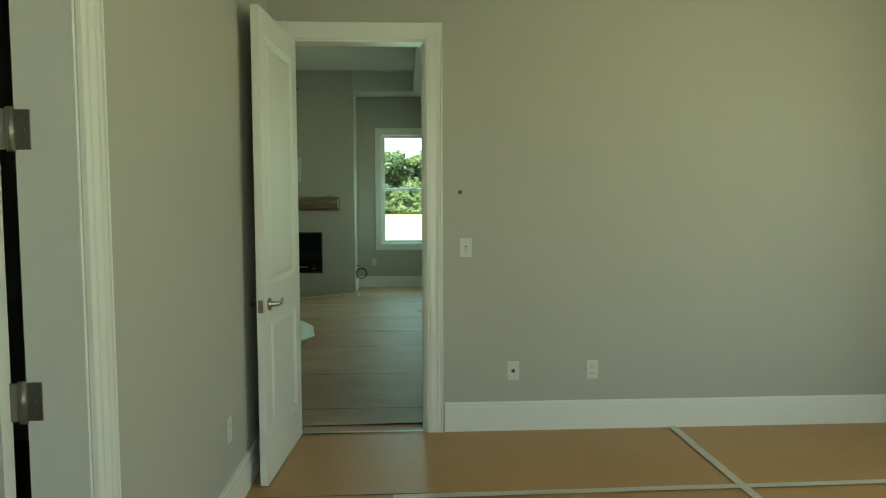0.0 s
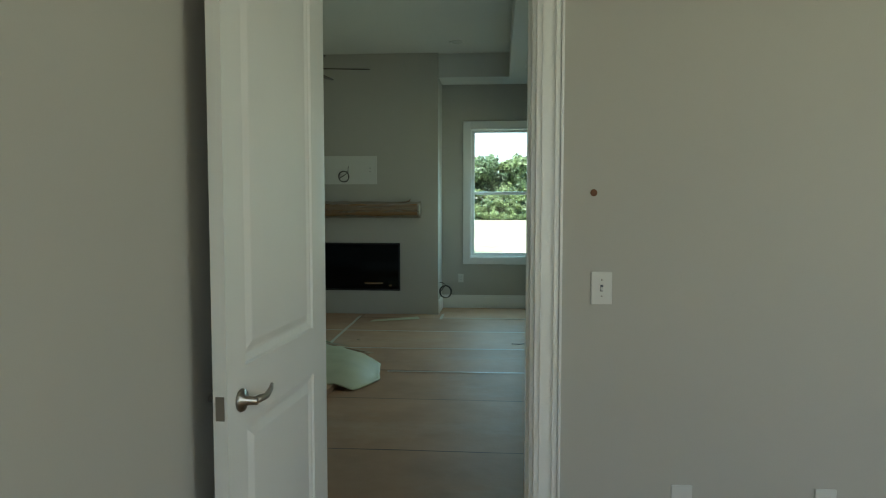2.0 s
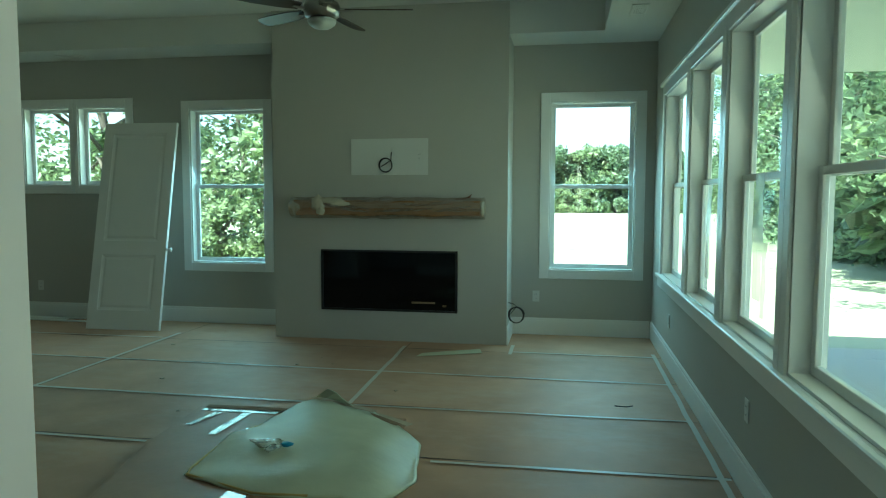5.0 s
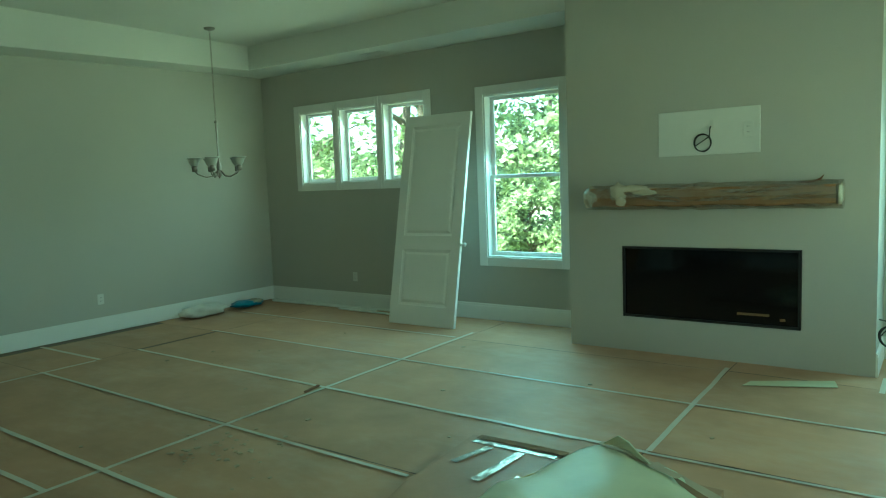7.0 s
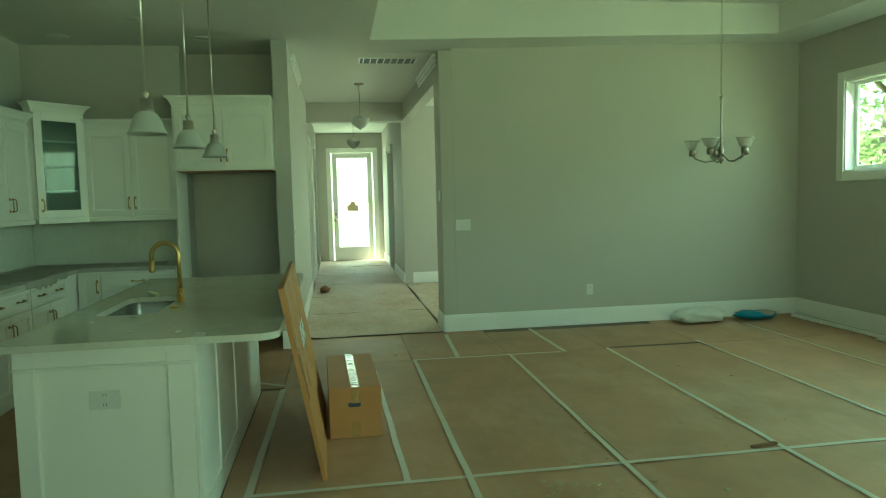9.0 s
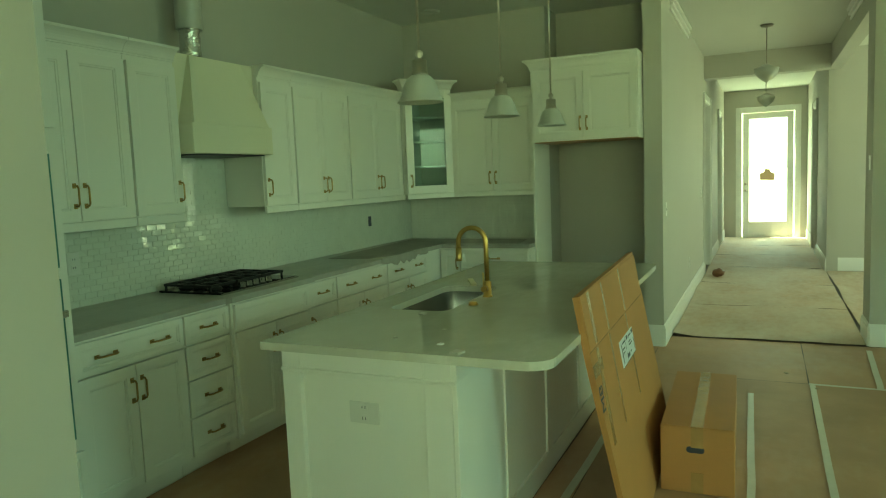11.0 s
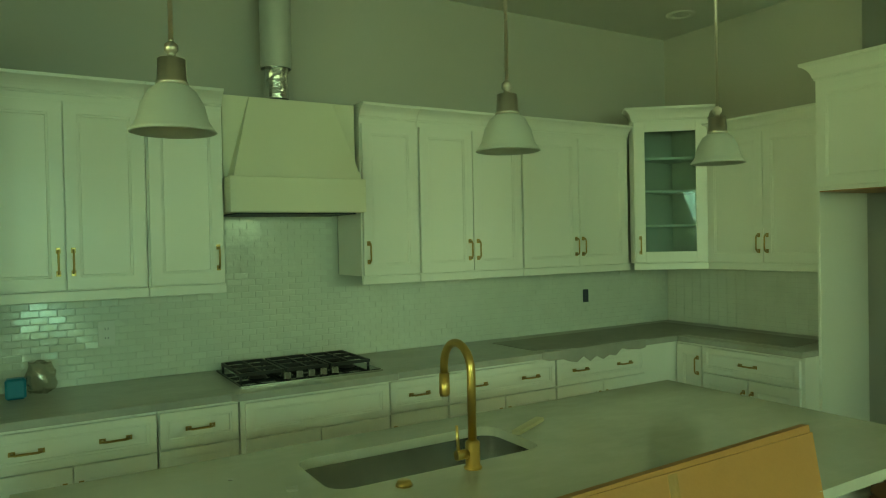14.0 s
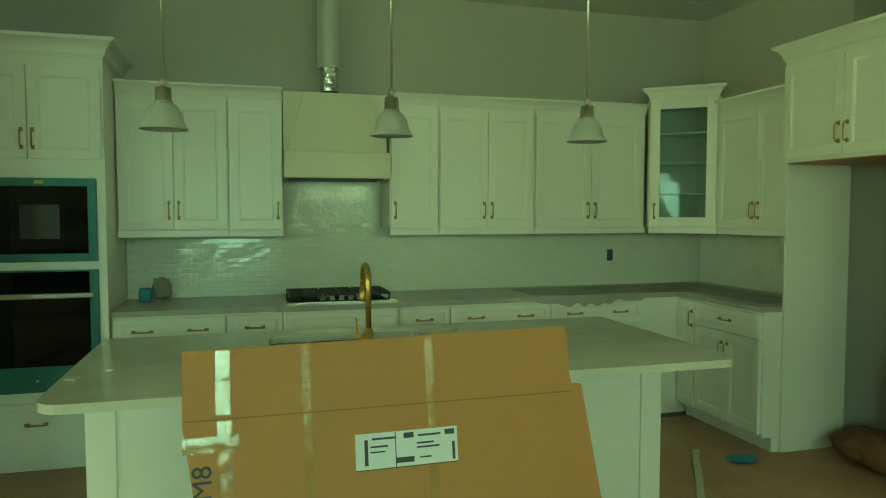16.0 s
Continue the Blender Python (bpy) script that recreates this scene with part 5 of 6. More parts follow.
def appliance(name, z0, z1, label, oven):
    th = thing(name, kx(-3.173, 4.25), label, name.replace("_", " "))
    b = bmesh.new()
    f = 0.045
    for a in ((0.056, 0.056 + f, z0, z1), (TW - 0.046 - f, TW - 0.046, z0, z1), (0.056 + f, TW - 0.046 - f, z0, z0 + f + (0.10 if oven else 0)), (0.056 + f, TW - 0.046 - f, z1 - f * (0.2 if oven else 1), z1)):
        bx(b, a[0], a[1], -0.022, 0.0, a[2], a[3], 0.002)
    part("frame", b, FILM, th, "dark steel under teal protective film")
    part("window", boxm(0.056 + f, TW - 0.046 - f, -0.018, 0.0, z0 + f + (0.10 if oven else 0), z1 - f * (0.2 if oven else 1)), BLACK, th)
    part("body", boxm(0.058, TW - 0.05, 0.002, 0.5, z0 + 0.003, z1 - 0.003), IRON, th)
    if oven:
        b = bmesh.new()
        bx(b, 0.07, TW - 0.06, -0.07, -0.05, z1 - 0.155, z1 - 0.125, 0.004)
        for xx in (0.10, TW - 0.11):
            bx(b, xx, xx + 0.02, -0.05, -0.018, z1 - 0.15, z1 - 0.13)
        part("handle", b, STEEL, th)
        part("logo_badge", lathe(bmesh.new(), [(0, 0), (0.012, 0), (0.012, 0.002)], 14), STEEL, th, at=Matrix.Translation((0.40, -0.0225, z0 + 0.07)) @ Matrix.Rotation(radians(90), 4, "X"))
    else:
        part("sticker", boxm(0.41, 0.455, -0.024, -0.0225, z1 - 0.032, z1 - 0.014), mat("yellow_sticker", (0.55, 0.5, 0.03), 0.5), th, "yellow sticker")
        part("inner_screen", boxm(0.33, 0.53, -0.0192, -0.0185, z0 + 0.13, z0 + 0.32), mat("grey_mesh_screen", (0.012, 0.013, 0.012), 0.3), th)
    return th


appliance("microwave", 1.216, 1.684, "built-in microwave with teal film round black glass", False)
appliance("wall_oven", 0.481, 1.169, "built-in wall oven with steel bar handle", True)

# splashback: tiles in running bond on a grout bed
gp = bmesh.new()
bx(gp, -8.348, -3.945, 3.6005, 3.6085, 0.9145, 1.385)
bx(gp, -5.645, -4.948, 3.6005, 3.6085, 1.385, 1.72)
bx(gp, -8.349, -8.3405, 3.6088, 5.07, 0.9145, 1.385)
backsplash = structure("trim_splashback", gp, GROUT, "glossy pale tile splashback in running bond")

# kitchen outlets and worktop clutter
plate(pose(-7.50, 3.6105, 1.15, 0, 0, 180), "dark uncovered outlet box in the tiles", "jack", 0.05, 0.09)
b = boxm(-7.525, -7.475, 3.611, 3.618, 1.105, 1.195, 0.002)
solid("outlet_device", b, NEARBLACK, "dark outlet device without a cover plate", "outlet")
plate(pose(-4.45, 3.6105, 1.15, 0, 0, 180), "white outlet in the tiled splashback", "outlet")
b = boxm(-4.115, -4.035, 3.74, 3.80, 0.915, 1.005, 0.010)
solid("blue_package", b, BLUE, "small blue package on the worktop", "package")
b = bmesh.new()
crumple(b, -4.17, 3.74, 0.99, 0.065, 0.045, 0.075, 22, 7)
solid("clear_bag", b, PLASTIC, "crumpled clear plastic bag on the worktop", "bag")

# island
isl = thing("kitchen_island", (0, 0, 0), "white panelled kitchen island base", "island")
IX0, IX1, IY0, IY1 = -6.47, -4.15, 5.17, 5.93
part("body", boxm(IX0 + 0.032, IX1 - 0.032, IY0 + 0.02, IY1 - 0.02, 0.004, 0.715), CAB, isl)
for xa, xb, xp, xq in ((IX1 - 0.031, IX1, IX1 - 0.031, IX1 - 0.024), (IX0, IX0 + 0.019, IX0 + 0.01, IX0 + 0.019)):
    for nm, y0, y1, z0, z1 in (("end_stile", IY0, IY0 + 0.085, 0.004, 0.881), ("end_stile", IY1 - 0.13, IY1 - 0.02, 0.004, 0.881), ("end_rail", IY0 + 0.085, IY1 - 0.13, 0.80, 0.881), ("end_rail", IY0 + 0.085, IY1 - 0.13, 0.004, 0.12)):
        part(nm, boxm(xa, xb, y0, y1, z0, z1, 0.002), CAB, isl)
    part("end_panel", boxm(xp, xq, IY0 + 0.083, IY1 - 0.128, 0.118, 0.802), CAB, isl)
part("end_moulding", boxm(IX1 - 0.012, IX1 + 0.008, IY0 - 0.002, IY1 + 0.002, 0.785, 0.80, 0.003), CAB, isl)
for x0, x1 in ((IX1 - 0.50, IX1 - 0.10), (IX1 - 1.14, IX1 - 0.56), (IX0 + 0.56, IX0 + 1.12), (IX0 + 0.10, IX0 + 0.50)):
    b = bmesh.new()
    bx(b, x0, x1, IY1 - 0.019, IY1 - 0.010, 0.12, 0.80)
    part("back_panel", b, CAB, isl)
for x in (IX1 - 0.10, IX1 - 0.56, IX0 + 1.12, IX0 + 0.50, IX0):
    b = bmesh.new()
    bx(b, x, x + 0.10 if x != IX0 + 0.5 and x != IX1 - 0.56 else x + 0.06, IY1 - 0.019, IY1, 0.12, 0.80, 0.002)
    part("stile", b, CAB, isl)
part("top_rail", boxm(IX0, IX1, IY1 - 0.0195, IY1 + 0.0005, 0.80, 0.881), CAB, isl)
part("bottom_rail", boxm(IX0, IX1, IY1 - 0.0195, IY1 + 0.0005, 0.004, 0.12), CAB, isl)
part("front_face", boxm(IX0 + 0.0195, IX1 - 0.0195, IY0 + 0.001, IY0 + 0.0195, 0.1, 0.881), CAB, isl)
plate(pose(-4.15 - 0.0235, 5.53, 0.64, 0, 0, 90), "white double outlet on the island's end", "outlet", 0.13, 0.085)
# island top with rounded corners and a sink cut-out
x0, x1, y0, y1, r = -6.60, -4.075, 5.13, 6.29, 0.09


def rounded(x0, x1, y0, y1, r, n=6, only_north=False):
    pts = []
    for cx, cy, a0, rr in ((x1 - r, y1 - r, 0, r), (x0 + r, y1 - r, 90, r), (x0 + r, y0 + r, 180, r), (x1 - r, y0 + r, 270, r)):
        if only_north and a0 >= 180:
            pts.append((x0 if a0 == 180 else x1, y0))
            continue
        for k in range(n + 1):
            a = radians(a0 + 90 * k / n)
            pts.append((cx + rr * math.cos(a), cy + rr * math.sin(a)))
    return pts


b = bmesh.new()
SX0, SX1, SY0, SY1 = -5.51, -4.80, 5.29, 5.60
outer = [b.verts.new((x, y, 0.914)) for x, y in rounded(x0, x1, y0, y1, r, 6, True)]
inner = [b.verts.new((x, y, 0.914)) for x, y in rounded(SX0, SX1, SY0, SY1, 0.06, 4)]
es = [b.edges.new((l[i], l[(i + 1) % len(l)])) for l in (outer, inner) for i in range(len(l))]
bmesh.ops.triangle_fill(b, edges=es, use_beauty=True)
ext = bmesh.ops.extrude_face_region(b, geom=b.faces[:])
bmesh.ops.translate(b, verts=[g for g in ext["geom"] if isinstance(g, bmesh.types.BMVert)], vec=(0, 0, -0.031))
solid("island_top", b, QUARTZ, "pale veined quartz island top with sink cut-out", "worktop")
sk = thing("kitchen_sink", (0, 0, 0), "undermount stainless steel sink bowl", "sink")
b = bmesh.new()
rgs = []
for s, z in ((0.004, 0.8825), (0.004, 0.76), (0.02, 0.725), (0.06, 0.718)):
    rgs.append([b.verts.new((x, y, z)) for x, y in rounded(SX0 + s - 0.008, SX1 - s + 0.008, SY0 + s - 0.008, SY1 - s + 0.008, 0.06, 4)])
for a, c in zip(rgs, rgs[1:]):
    for k in range(len(a)):
        b.faces.new((a[k], a[(k + 1) % len(a)], c[(k + 1) % len(a)], c[k])).smooth = True
b.faces.new(rgs[-1])
part("bowl", b, STEEL, sk)
part("drain", lathe(bmesh.new(), [(0, 0.7195), (0.04, 0.7195), (0.045, 0.7215), (0.05, 0.7185)], 18, -5.15, 5.44), DNICKEL, sk)
fc = thing("kitchen_faucet", (-5.21, 5.645, 0.914), "tall brass gooseneck kitchen faucet", "faucet")
part("base", lathe(bmesh.new(), [(0, 0.0), (0.026, 0.0), (0.026, 0.006), (0.021, 0.009), (0.021, 0.075), (0.013, 0.082), (0, 0.083)], 20), BRASS, fc)
b = bmesh.new()
gn = [(0, 0, 0.08), (0, 0, 0.24)] + [(0, -0.075 + 0.075 * math.cos(radians(a)), 0.275 + 0.075 * math.sin(radians(a))) for a in range(0, 181, 15)] + [(0, -0.15, 0.25)]
tube(b, gn, 0.0125, 14)
part("neck", b, BRASS, fc)
part("spray_head", tube(bmesh.new(), [(0, -0.15, 0.25), (0, -0.15, 0.19), (0, -0.15, 0.18)], [0.0155, 0.0165, 0.014], 14), BRASS, fc)
b = bmesh.new()
tube(b, [(0.018, 0, 0.045), (0.055, 0, 0.045)], 0.014, 12)
tube(b, [(0.048, 0, 0.05), (0.052, 0, 0.13)], [0.006, 0.004], 8)
part("handle", b, BRASS, fc)
solid("disposal_button", lathe(bmesh.new(), [(0, 0.9285), (0.017, 0.9285), (0.021, 0.922), (0.024, 0.9145), (0, 0.9145)], 16, -4.98, 5.66), BRASS, "round brass disposal button on the island top", "button")
solid("wood_offcut", boxm(-0.10, 0.10, -0.016, 0.016, 0, 0.014, 0.002), mat("pale_wood", (0.6, 0.55, 0.38), 0.7, var=0.1, bump=0.2), "pale wood offcut lying beside the sink", "offcut", m=pose(-5.60, 5.40, 0.9145, 0, 0, 28))
for k, (x, y, s) in enumerate(((-4.72, 5.52, 0.018), (-4.12, 5.95, 0.025), (-4.22, 5.84, 0.013), (-4.45, 5.75, 0.008), (-4.60, 5.35, 0.008), (-4.28, 5.62, 0.01))):
    b = bmesh.new()
    prism(b, [(x - s, y - s * 0.5), (x + s * 0.8, y - s * 0.8), (x + s, y + s * 0.6), (x - s * 0.5, y + s)], 0.9145, 0.9145 + s * 0.3)
    solid("scrap", b, LABELM if k == 2 else COUNTER, "small loose scrap on the island top", "scrap", group="scraps on the island")

# flat cardboard leaning on the island, with label and tape
lean2 = math.degrees(math.atan2(0.157, 0.90))
cdm = Matrix.Translation((-4.51, 6.455, 0.004)) @ pose(0, 0, 0, 0, 0, 181) @ pose(0, 0, 0, -lean2, 0, 0)
cd2 = thing("flat_cardboard", cdm, "flattened brown cardboard leaning on the island", "cardboard")
b = bmesh.new()
prism(b, [(0.12, 0.0), (1.49, 0.0), (1.385, 0.87), (1.345, 0.875), (1.335, 1.085), (0.0, 1.065), (0.0, 0.83)], -0.012, 0.012)
bmesh.ops.rotate(b, verts=b.verts, cent=(0, 0, 0), matrix=Matrix.Rotation(radians(90), 3, "X"))
part("sheet", b, CARD, cd2)
# the fold line is a thin strip darker than the sheet
part("fold_crease", boxm(0.005, 1.345, -0.0140, -0.0122, 0.844, 0.848), mat("darker_cardboard_fold", (0.27, 0.14, 0.055), 0.7, var=0.1, scale=12), cd2)
part("upper_flap", boxm(0.004, 1.338, -0.0165, -0.0125, 0.852, 1.066), CARD, cd2)
for x, w_ in ((0.10, 0.045), (0.37, 0.03), (0.79, 0.03)):
    b = bmesh.new()
    bx(b, x, x + w_, -0.0178, -0.0168, 0.86, 1.062)
    bx(b, x + 0.004, x + w_ + 0.004, -0.0142, -0.0124, 0.45, 0.84)
    part("packing_tape", b, CLEAR, cd2, "glossy clear packing tape")
part("packing_tape", boxm(0.0, 0.17, -0.0152, -0.0143, 0.745, 0.795), CLEAR, cd2)
lb = part("shipping_label", boxm(0.54, 0.895, -0.0145, -0.0125, 0.64, 0.76), LABELM, cd2, "printed white shipping label")
b = bmesh.new()
for x, z, w_, h_ in ((0.63, 0.615, 0.012, 0.085), (0.765, 0.695, 0.035, 0.018), (0.91, 0.695, 0.035, 0.018), (0.735, 0.615, 0.065, 0.018), (0.65, 0.672, 0.06, 0.006), (0.65, 0.655, 0.05, 0.005), (0.81, 0.672, 0.06, 0.006), (0.81, 0.658, 0.08, 0.006), (0.935, 0.61, 0.010, 0.06), (0.655, 0.697, 0.08, 0.007), (0.815, 0.697, 0.08, 0.007), (0.82, 0.625, 0.04, 0.005), (0.60, 0.60, 0.355, 0.003), (0.735, 0.60, 0.003, 0.118)):
    bx(b, x - 0.06, x - 0.06 + w_, -0.0153, -0.0147, z + 0.04, z + 0.04 + h_)
part("print", b, NEARBLACK, lb)


def lettering(name, text, size, m, parent, material, label):
    cu = bpy.data.curves.new(name, "FONT")
    cu.body, cu.size, cu.extrude = text, size, 0.0004
    cu.materials.append(material)
    ob = new(name, cu)
    ob.parent = parent
    ob.matrix_basis = m
    return tagged(ob, label)


lettering("handwriting", "M8", 0.085, Matrix.Translation((0.085, -0.0142, 0.60)) @ pose(0, 0, 0, 90, 0, 0) @ pose(0, 0, 0, 0, 0, 90), cd2, NEARBLACK, "handwritten black marker letters")

# closed box beside it
bxm = pose(-5.26, 6.475, 0.006, 0, 0, 91.5)
cb2 = thing("cardboard_box", bxm, "closed brown cardboard box with hand hole", "box")
part("body", boxm(0, 0.325, 0, 0.93, 0, 0.315, 0.003), CARD, cb2)
part("lid_flap", boxm(0.002, 0.16, 0.002, 0.928, 0.3155, 0.319), CARD, cb2)
part("lid_flap", boxm(0.164, 0.323, 0.002, 0.928, 0.3155, 0.319), CARD, cb2)
part("packing_tape", boxm(0.135, 0.19, -0.001, 0.931, 0.3195, 0.3205), CLEAR, cb2, "glossy clear packing tape")
part("packing_tape", boxm(0.135, 0.19, -0.002, -0.0005, 0.22, 0.319), CLEAR, cb2)
part("packing_tape", boxm(0.135, 0.19, -0.002, -0.0005, 0.0, 0.10), CLEAR, cb2)
b = bmesh.new()
prism(b, [(p[0], p[1]) for p in rounded(0.115, 0.195, 0.195, 0.225, 0.014, 4)], 0.0, 0.0015)
bmesh.ops.rotate(b, verts=b.verts, cent=(0, 0, 0), matrix=Matrix.Rotation(radians(90), 3, "X"))
# no real opening: the hole's inner shade is a near-black patch
part("hand_hole", b, NEARBLACK, cb2)

# ---- living room floor things ----
bs = thing("flat_carton", (0, 0, 0.012), "flattened worn brown carton under the pale sheet", "carton")
CARTON = mat("worn_brown_carton", (0.34, 0.195, 0.11), 0.5, var=0.14, scale=3, bump=0.3, bscale=14)
b = bmesh.new()
prism(b, [(-2.60, 7.06), (-1.44, 7.03), (-1.38, 8.64), (-2.30, 8.68), (-2.86, 8.66), (-2.80, 7.9)], 0, 0.045)
part("panel", b, CARTON, bs)
part("packing_tape", boxm(-2.0, -1.88, 7.05, 7.42, 0.0455, 0.047), CLEAR, bs, "wide strip of clear tape")


def strip(parent, name, x0, y0, x1, y1, w, z, material, label, seed):
    """A thin crinkled strip lying between two points."""
    d = Vector((x1 - x0, y1 - y0, 0))
    q = Vector((-d.y, d.x, 0)).normalized() * w / 2
    b = bmesh.new()
    prev_ = None
    for i in range(9):
        c = Vector((x0, y0, z)) + d * i / 8
        wob = [0.004 * noise.noise(Vector((i * 0.9, seed, e))) for e in (0, 5, 9)]
        cur = [b.verts.new(c + q * e + Vector((0, 0, 0.003 + abs(wv) * 1.4))) for e, wv in zip((-1, 0.1, 1), wob)]
        if prev_:
            for e in range(2):
                b.faces.new((prev_[e], prev_[e + 1], cur[e + 1], cur[e]))
        prev_ = cur
    ext = bmesh.ops.extrude_face_region(b, geom=b.faces[:])
    bmesh.ops.translate(b, verts=[g for g in ext["geom"] if isinstance(g, bmesh.types.BMVert)], vec=(0, 0, -0.0015))
    return part(name, b, material, parent, label)


for k, (xa, ya, xb, yb, wd) in enumerate(((-2.80, 8.575, -2.26, 8.585, 0.05), (-2.655, 8.53, -2.725, 8.25, 0.05), (-2.455, 8.54, -2.485, 8.10, 0.055), (-2.30, 8.25, -2.305, 8.04, 0.04))):
    strip(bs, "silver_tape", xa, ya, xb, yb, wd, 0.046 + 0.002 * k, TAPEFILM, "shiny strip of packing tape", k)
strip(bs, "torn_edge", -2.80, 8.635, -2.22, 8.645, 0.06, 0.052, CARDD, "dark torn carton edge", 9)

# pale bulging sheet lying over the carton
OUT = [(-2.33, 7.50), (-1.85, 7.33), (-1.25, 7.38), (-1.12, 7.75), (-1.20, 8.28), (-1.50, 8.56), (-1.98, 8.86), (-2.16, 8.62), (-2.36, 8.05)]


def rim_at(a, cx, cy):
    """Distance from the sheet's middle to its outline in the direction a."""
    dx, dy = math.cos(a), math.sin(a)
    best = 0.3
    for (xa, ya), (xb, yb) in zip(OUT, OUT[1:] + OUT[:1]):
        ex, ey = xb - xa, yb - ya
        den = dx * ey - dy * ex
        if abs(den) < 1e-9:
            continue
        s_ = ((xa - cx) * ey - (ya - cy) * ex) / den
        u_ = ((xa - cx) * dy - (ya - cy) * dx) / den
        if s_ > 0 and -1e-6 <= u_ <= 1 + 1e-6:
            best = s_
    return best


b = bmesh.new()
rgs = []
for j in range(27):
    f = j / 26
    ring = []
    for k in range(72):
        a = 2 * math.pi * k / 72
        rad = rim_at(a, -1.72, 8.02) * (1 + 0.025 * noise.noise(Vector((math.cos(a) * 4, math.sin(a) * 4, 4))))
        x, y = -1.72 + rad * f * math.cos(a), 8.02 + rad * f * math.sin(a)
        z = 0.064 + 0.075 * (1 - f ** 2.4) + 0.06 * max(0.0, (y - 8.0) / 0.8) * (1 - 0.4 * f) + 0.02 * noise.noise(Vector((x * 3.2, y * 3.2, 0)))
        z += 0.03 * max(0.0, noise.noise(Vector((math.cos(a) * 3, math.sin(a) * 3, 9)))) * f ** 4
        if x > -1.42:
            z -= 0.06 * min(1, (x + 1.42) / 0.25) * f
        ring.append(b.verts.new((x, y, max(z, 0.018))))
    rgs.append(ring)
for a, c in zip(rgs, rgs[1:]):
    for k in range(72):
        b.faces.new((a[k], a[(k + 1) % 72], c[(k + 1) % 72], c[k])).smooth = True
bmesh.ops.remove_doubles(b, verts=b.verts, dist=0.0005)
ext = bmesh.ops.extrude_face_region(b, geom=b.faces[:])
bmesh.ops.translate(b, verts=[g for g in ext["geom"] if isinstance(g, bmesh.types.BMVert)], vec=(0, 0, -0.009))
ps = thing("pale_sheet", (0, 0, 0), "pale green bulging sheet with torn edge", "sheet")
part("sheet", b, FOAM, ps)
for k, (xa, ya, xb, yb, wd, zz) in enumerate(((-2.06, 8.74, -1.55, 8.50, 0.05, 0.135), (-1.86, 8.73, -1.36, 8.36, 0.045, 0.105), (-1.76, 8.72, -1.30, 8.42, 0.06, 0.085))):
    strip(ps, "torn_backing", xa, ya, xb, yb, wd, zz, CARDD if k == 1 else FOAMB, "torn brown backing strip", 20 + k)
b = bmesh.new()
flap = [((-2.03, 8.70, 0.15), (-1.93, 8.66, 0.225)), ((-1.95, 8.69, 0.15), (-1.87, 8.66, 0.20)), ((-1.86, 8.66, 0.145), (-1.80, 8.62, 0.165)), ((-1.78, 8.60, 0.14), (-1.72, 8.56, 0.148))]
fv = [[b.verts.new(q) for q in pr] for pr in flap]
for pa, pb2 in zip(fv, fv[1:]):
    b.faces.new((pa[0], pb2[0], pb2[1], pa[1]))
ext = bmesh.ops.extrude_face_region(b, geom=b.faces[:])
bmesh.ops.translate(b, verts=[g for g in ext["geom"] if isinstance(g, bmesh.types.BMVert)], vec=(0.004, 0.006, 0))
part("peeled_corner", b, FOAM, ps, "peeled pale corner standing up")
b = bmesh.new()
rgs = []
for i in range(60):
    a = 2 * math.pi * i / 60
    if not 2.2 < a < 5.0:
        continue
    rad = rim_at(a, -1.72, 8.02)
    rgs.append((-1.72 + rad * 0.985 * math.cos(a), 8.02 + rad * 0.985 * math.sin(a), 0.067))
tube(b, rgs, 0.007, 6)
part("rim", b, mat("yellowed_sheet_edge", (0.50, 0.36, 0.12), 0.6, var=0.12, scale=12), ps, "yellowed cut edge")
b = bmesh.new()
crumple(b, -1.96, 7.80, 0.150, 0.085, 0.055, 0.02, 26, 13, 14)
crumple(b, -2.05, 7.84, 0.142, 0.06, 0.015, 0.012, 18, 18)
crumple(b, -1.93, 7.73, 0.150, 0.025, 0.05, 0.014, 18, 19)
solid("plastic_scrap", b, PLASTIC, "crinkled clear plastic scrap on the sheet", "plastic")
b = bmesh.new()
crumple(b, -1.865, 7.795, 0.152, 0.034, 0.024, 0.014, 12, 14)
solid("blue_wrapper", b, BLUE, "small blue plastic piece on the sheet", "plastic")

solid("cardboard_strip", prism(bmesh.new(), [(-1.73, 10.60), (-1.13, 10.86), (-1.17, 11.02), (-1.45, 10.88), (-1.70, 10.74)], 0.012, 0.016), FOAM, "pale torn strip lying before the fireplace", "strip")
for y, x0_, x1_, a in ((11.72, -8.25, -6.35, 1.2), (11.80, -8.35, -6.15, 0.4), (11.66, -6.9, -6.0, -1.5)):
    solid("trim_strip", boxm(0, x1_ - x0_, -0.02, 0.02, 0, 0.016, 0.003), TRIM, "loose white trim strip on the floor", "trim strip", m=pose(x0_, y, 0.012, 0, 0, a), group="loose trim strips")
b = bmesh.new()
crumple(b, -8.22, 10.55, 0.082, 0.17, 0.30, 0.075, 22, 21)
solid("white_bag", b, mat("white_bag_plastic", (0.68, 0.68, 0.64), 0.35, var=0.05, scale=9, bump=0.5, bscale=14), "slumped white plastic bag by the baseboard", "bag")
bb = thing("blue_bag", (-8.22, 11.25, 0.012), "flat blue and white bag by the baseboard", "bag")
b = bmesh.new()
crumple(b, 0, 0, 0.05, 0.15, 0.25, 0.045, 20, 25)
part("body", b, BLUE, bb)
b = bmesh.new()
crumple(b, 0.06, 0.08, 0.075, 0.09, 0.10, 0.03, 16, 28)
part("label_patch", b, WRAPW, bb, "white printed patch")
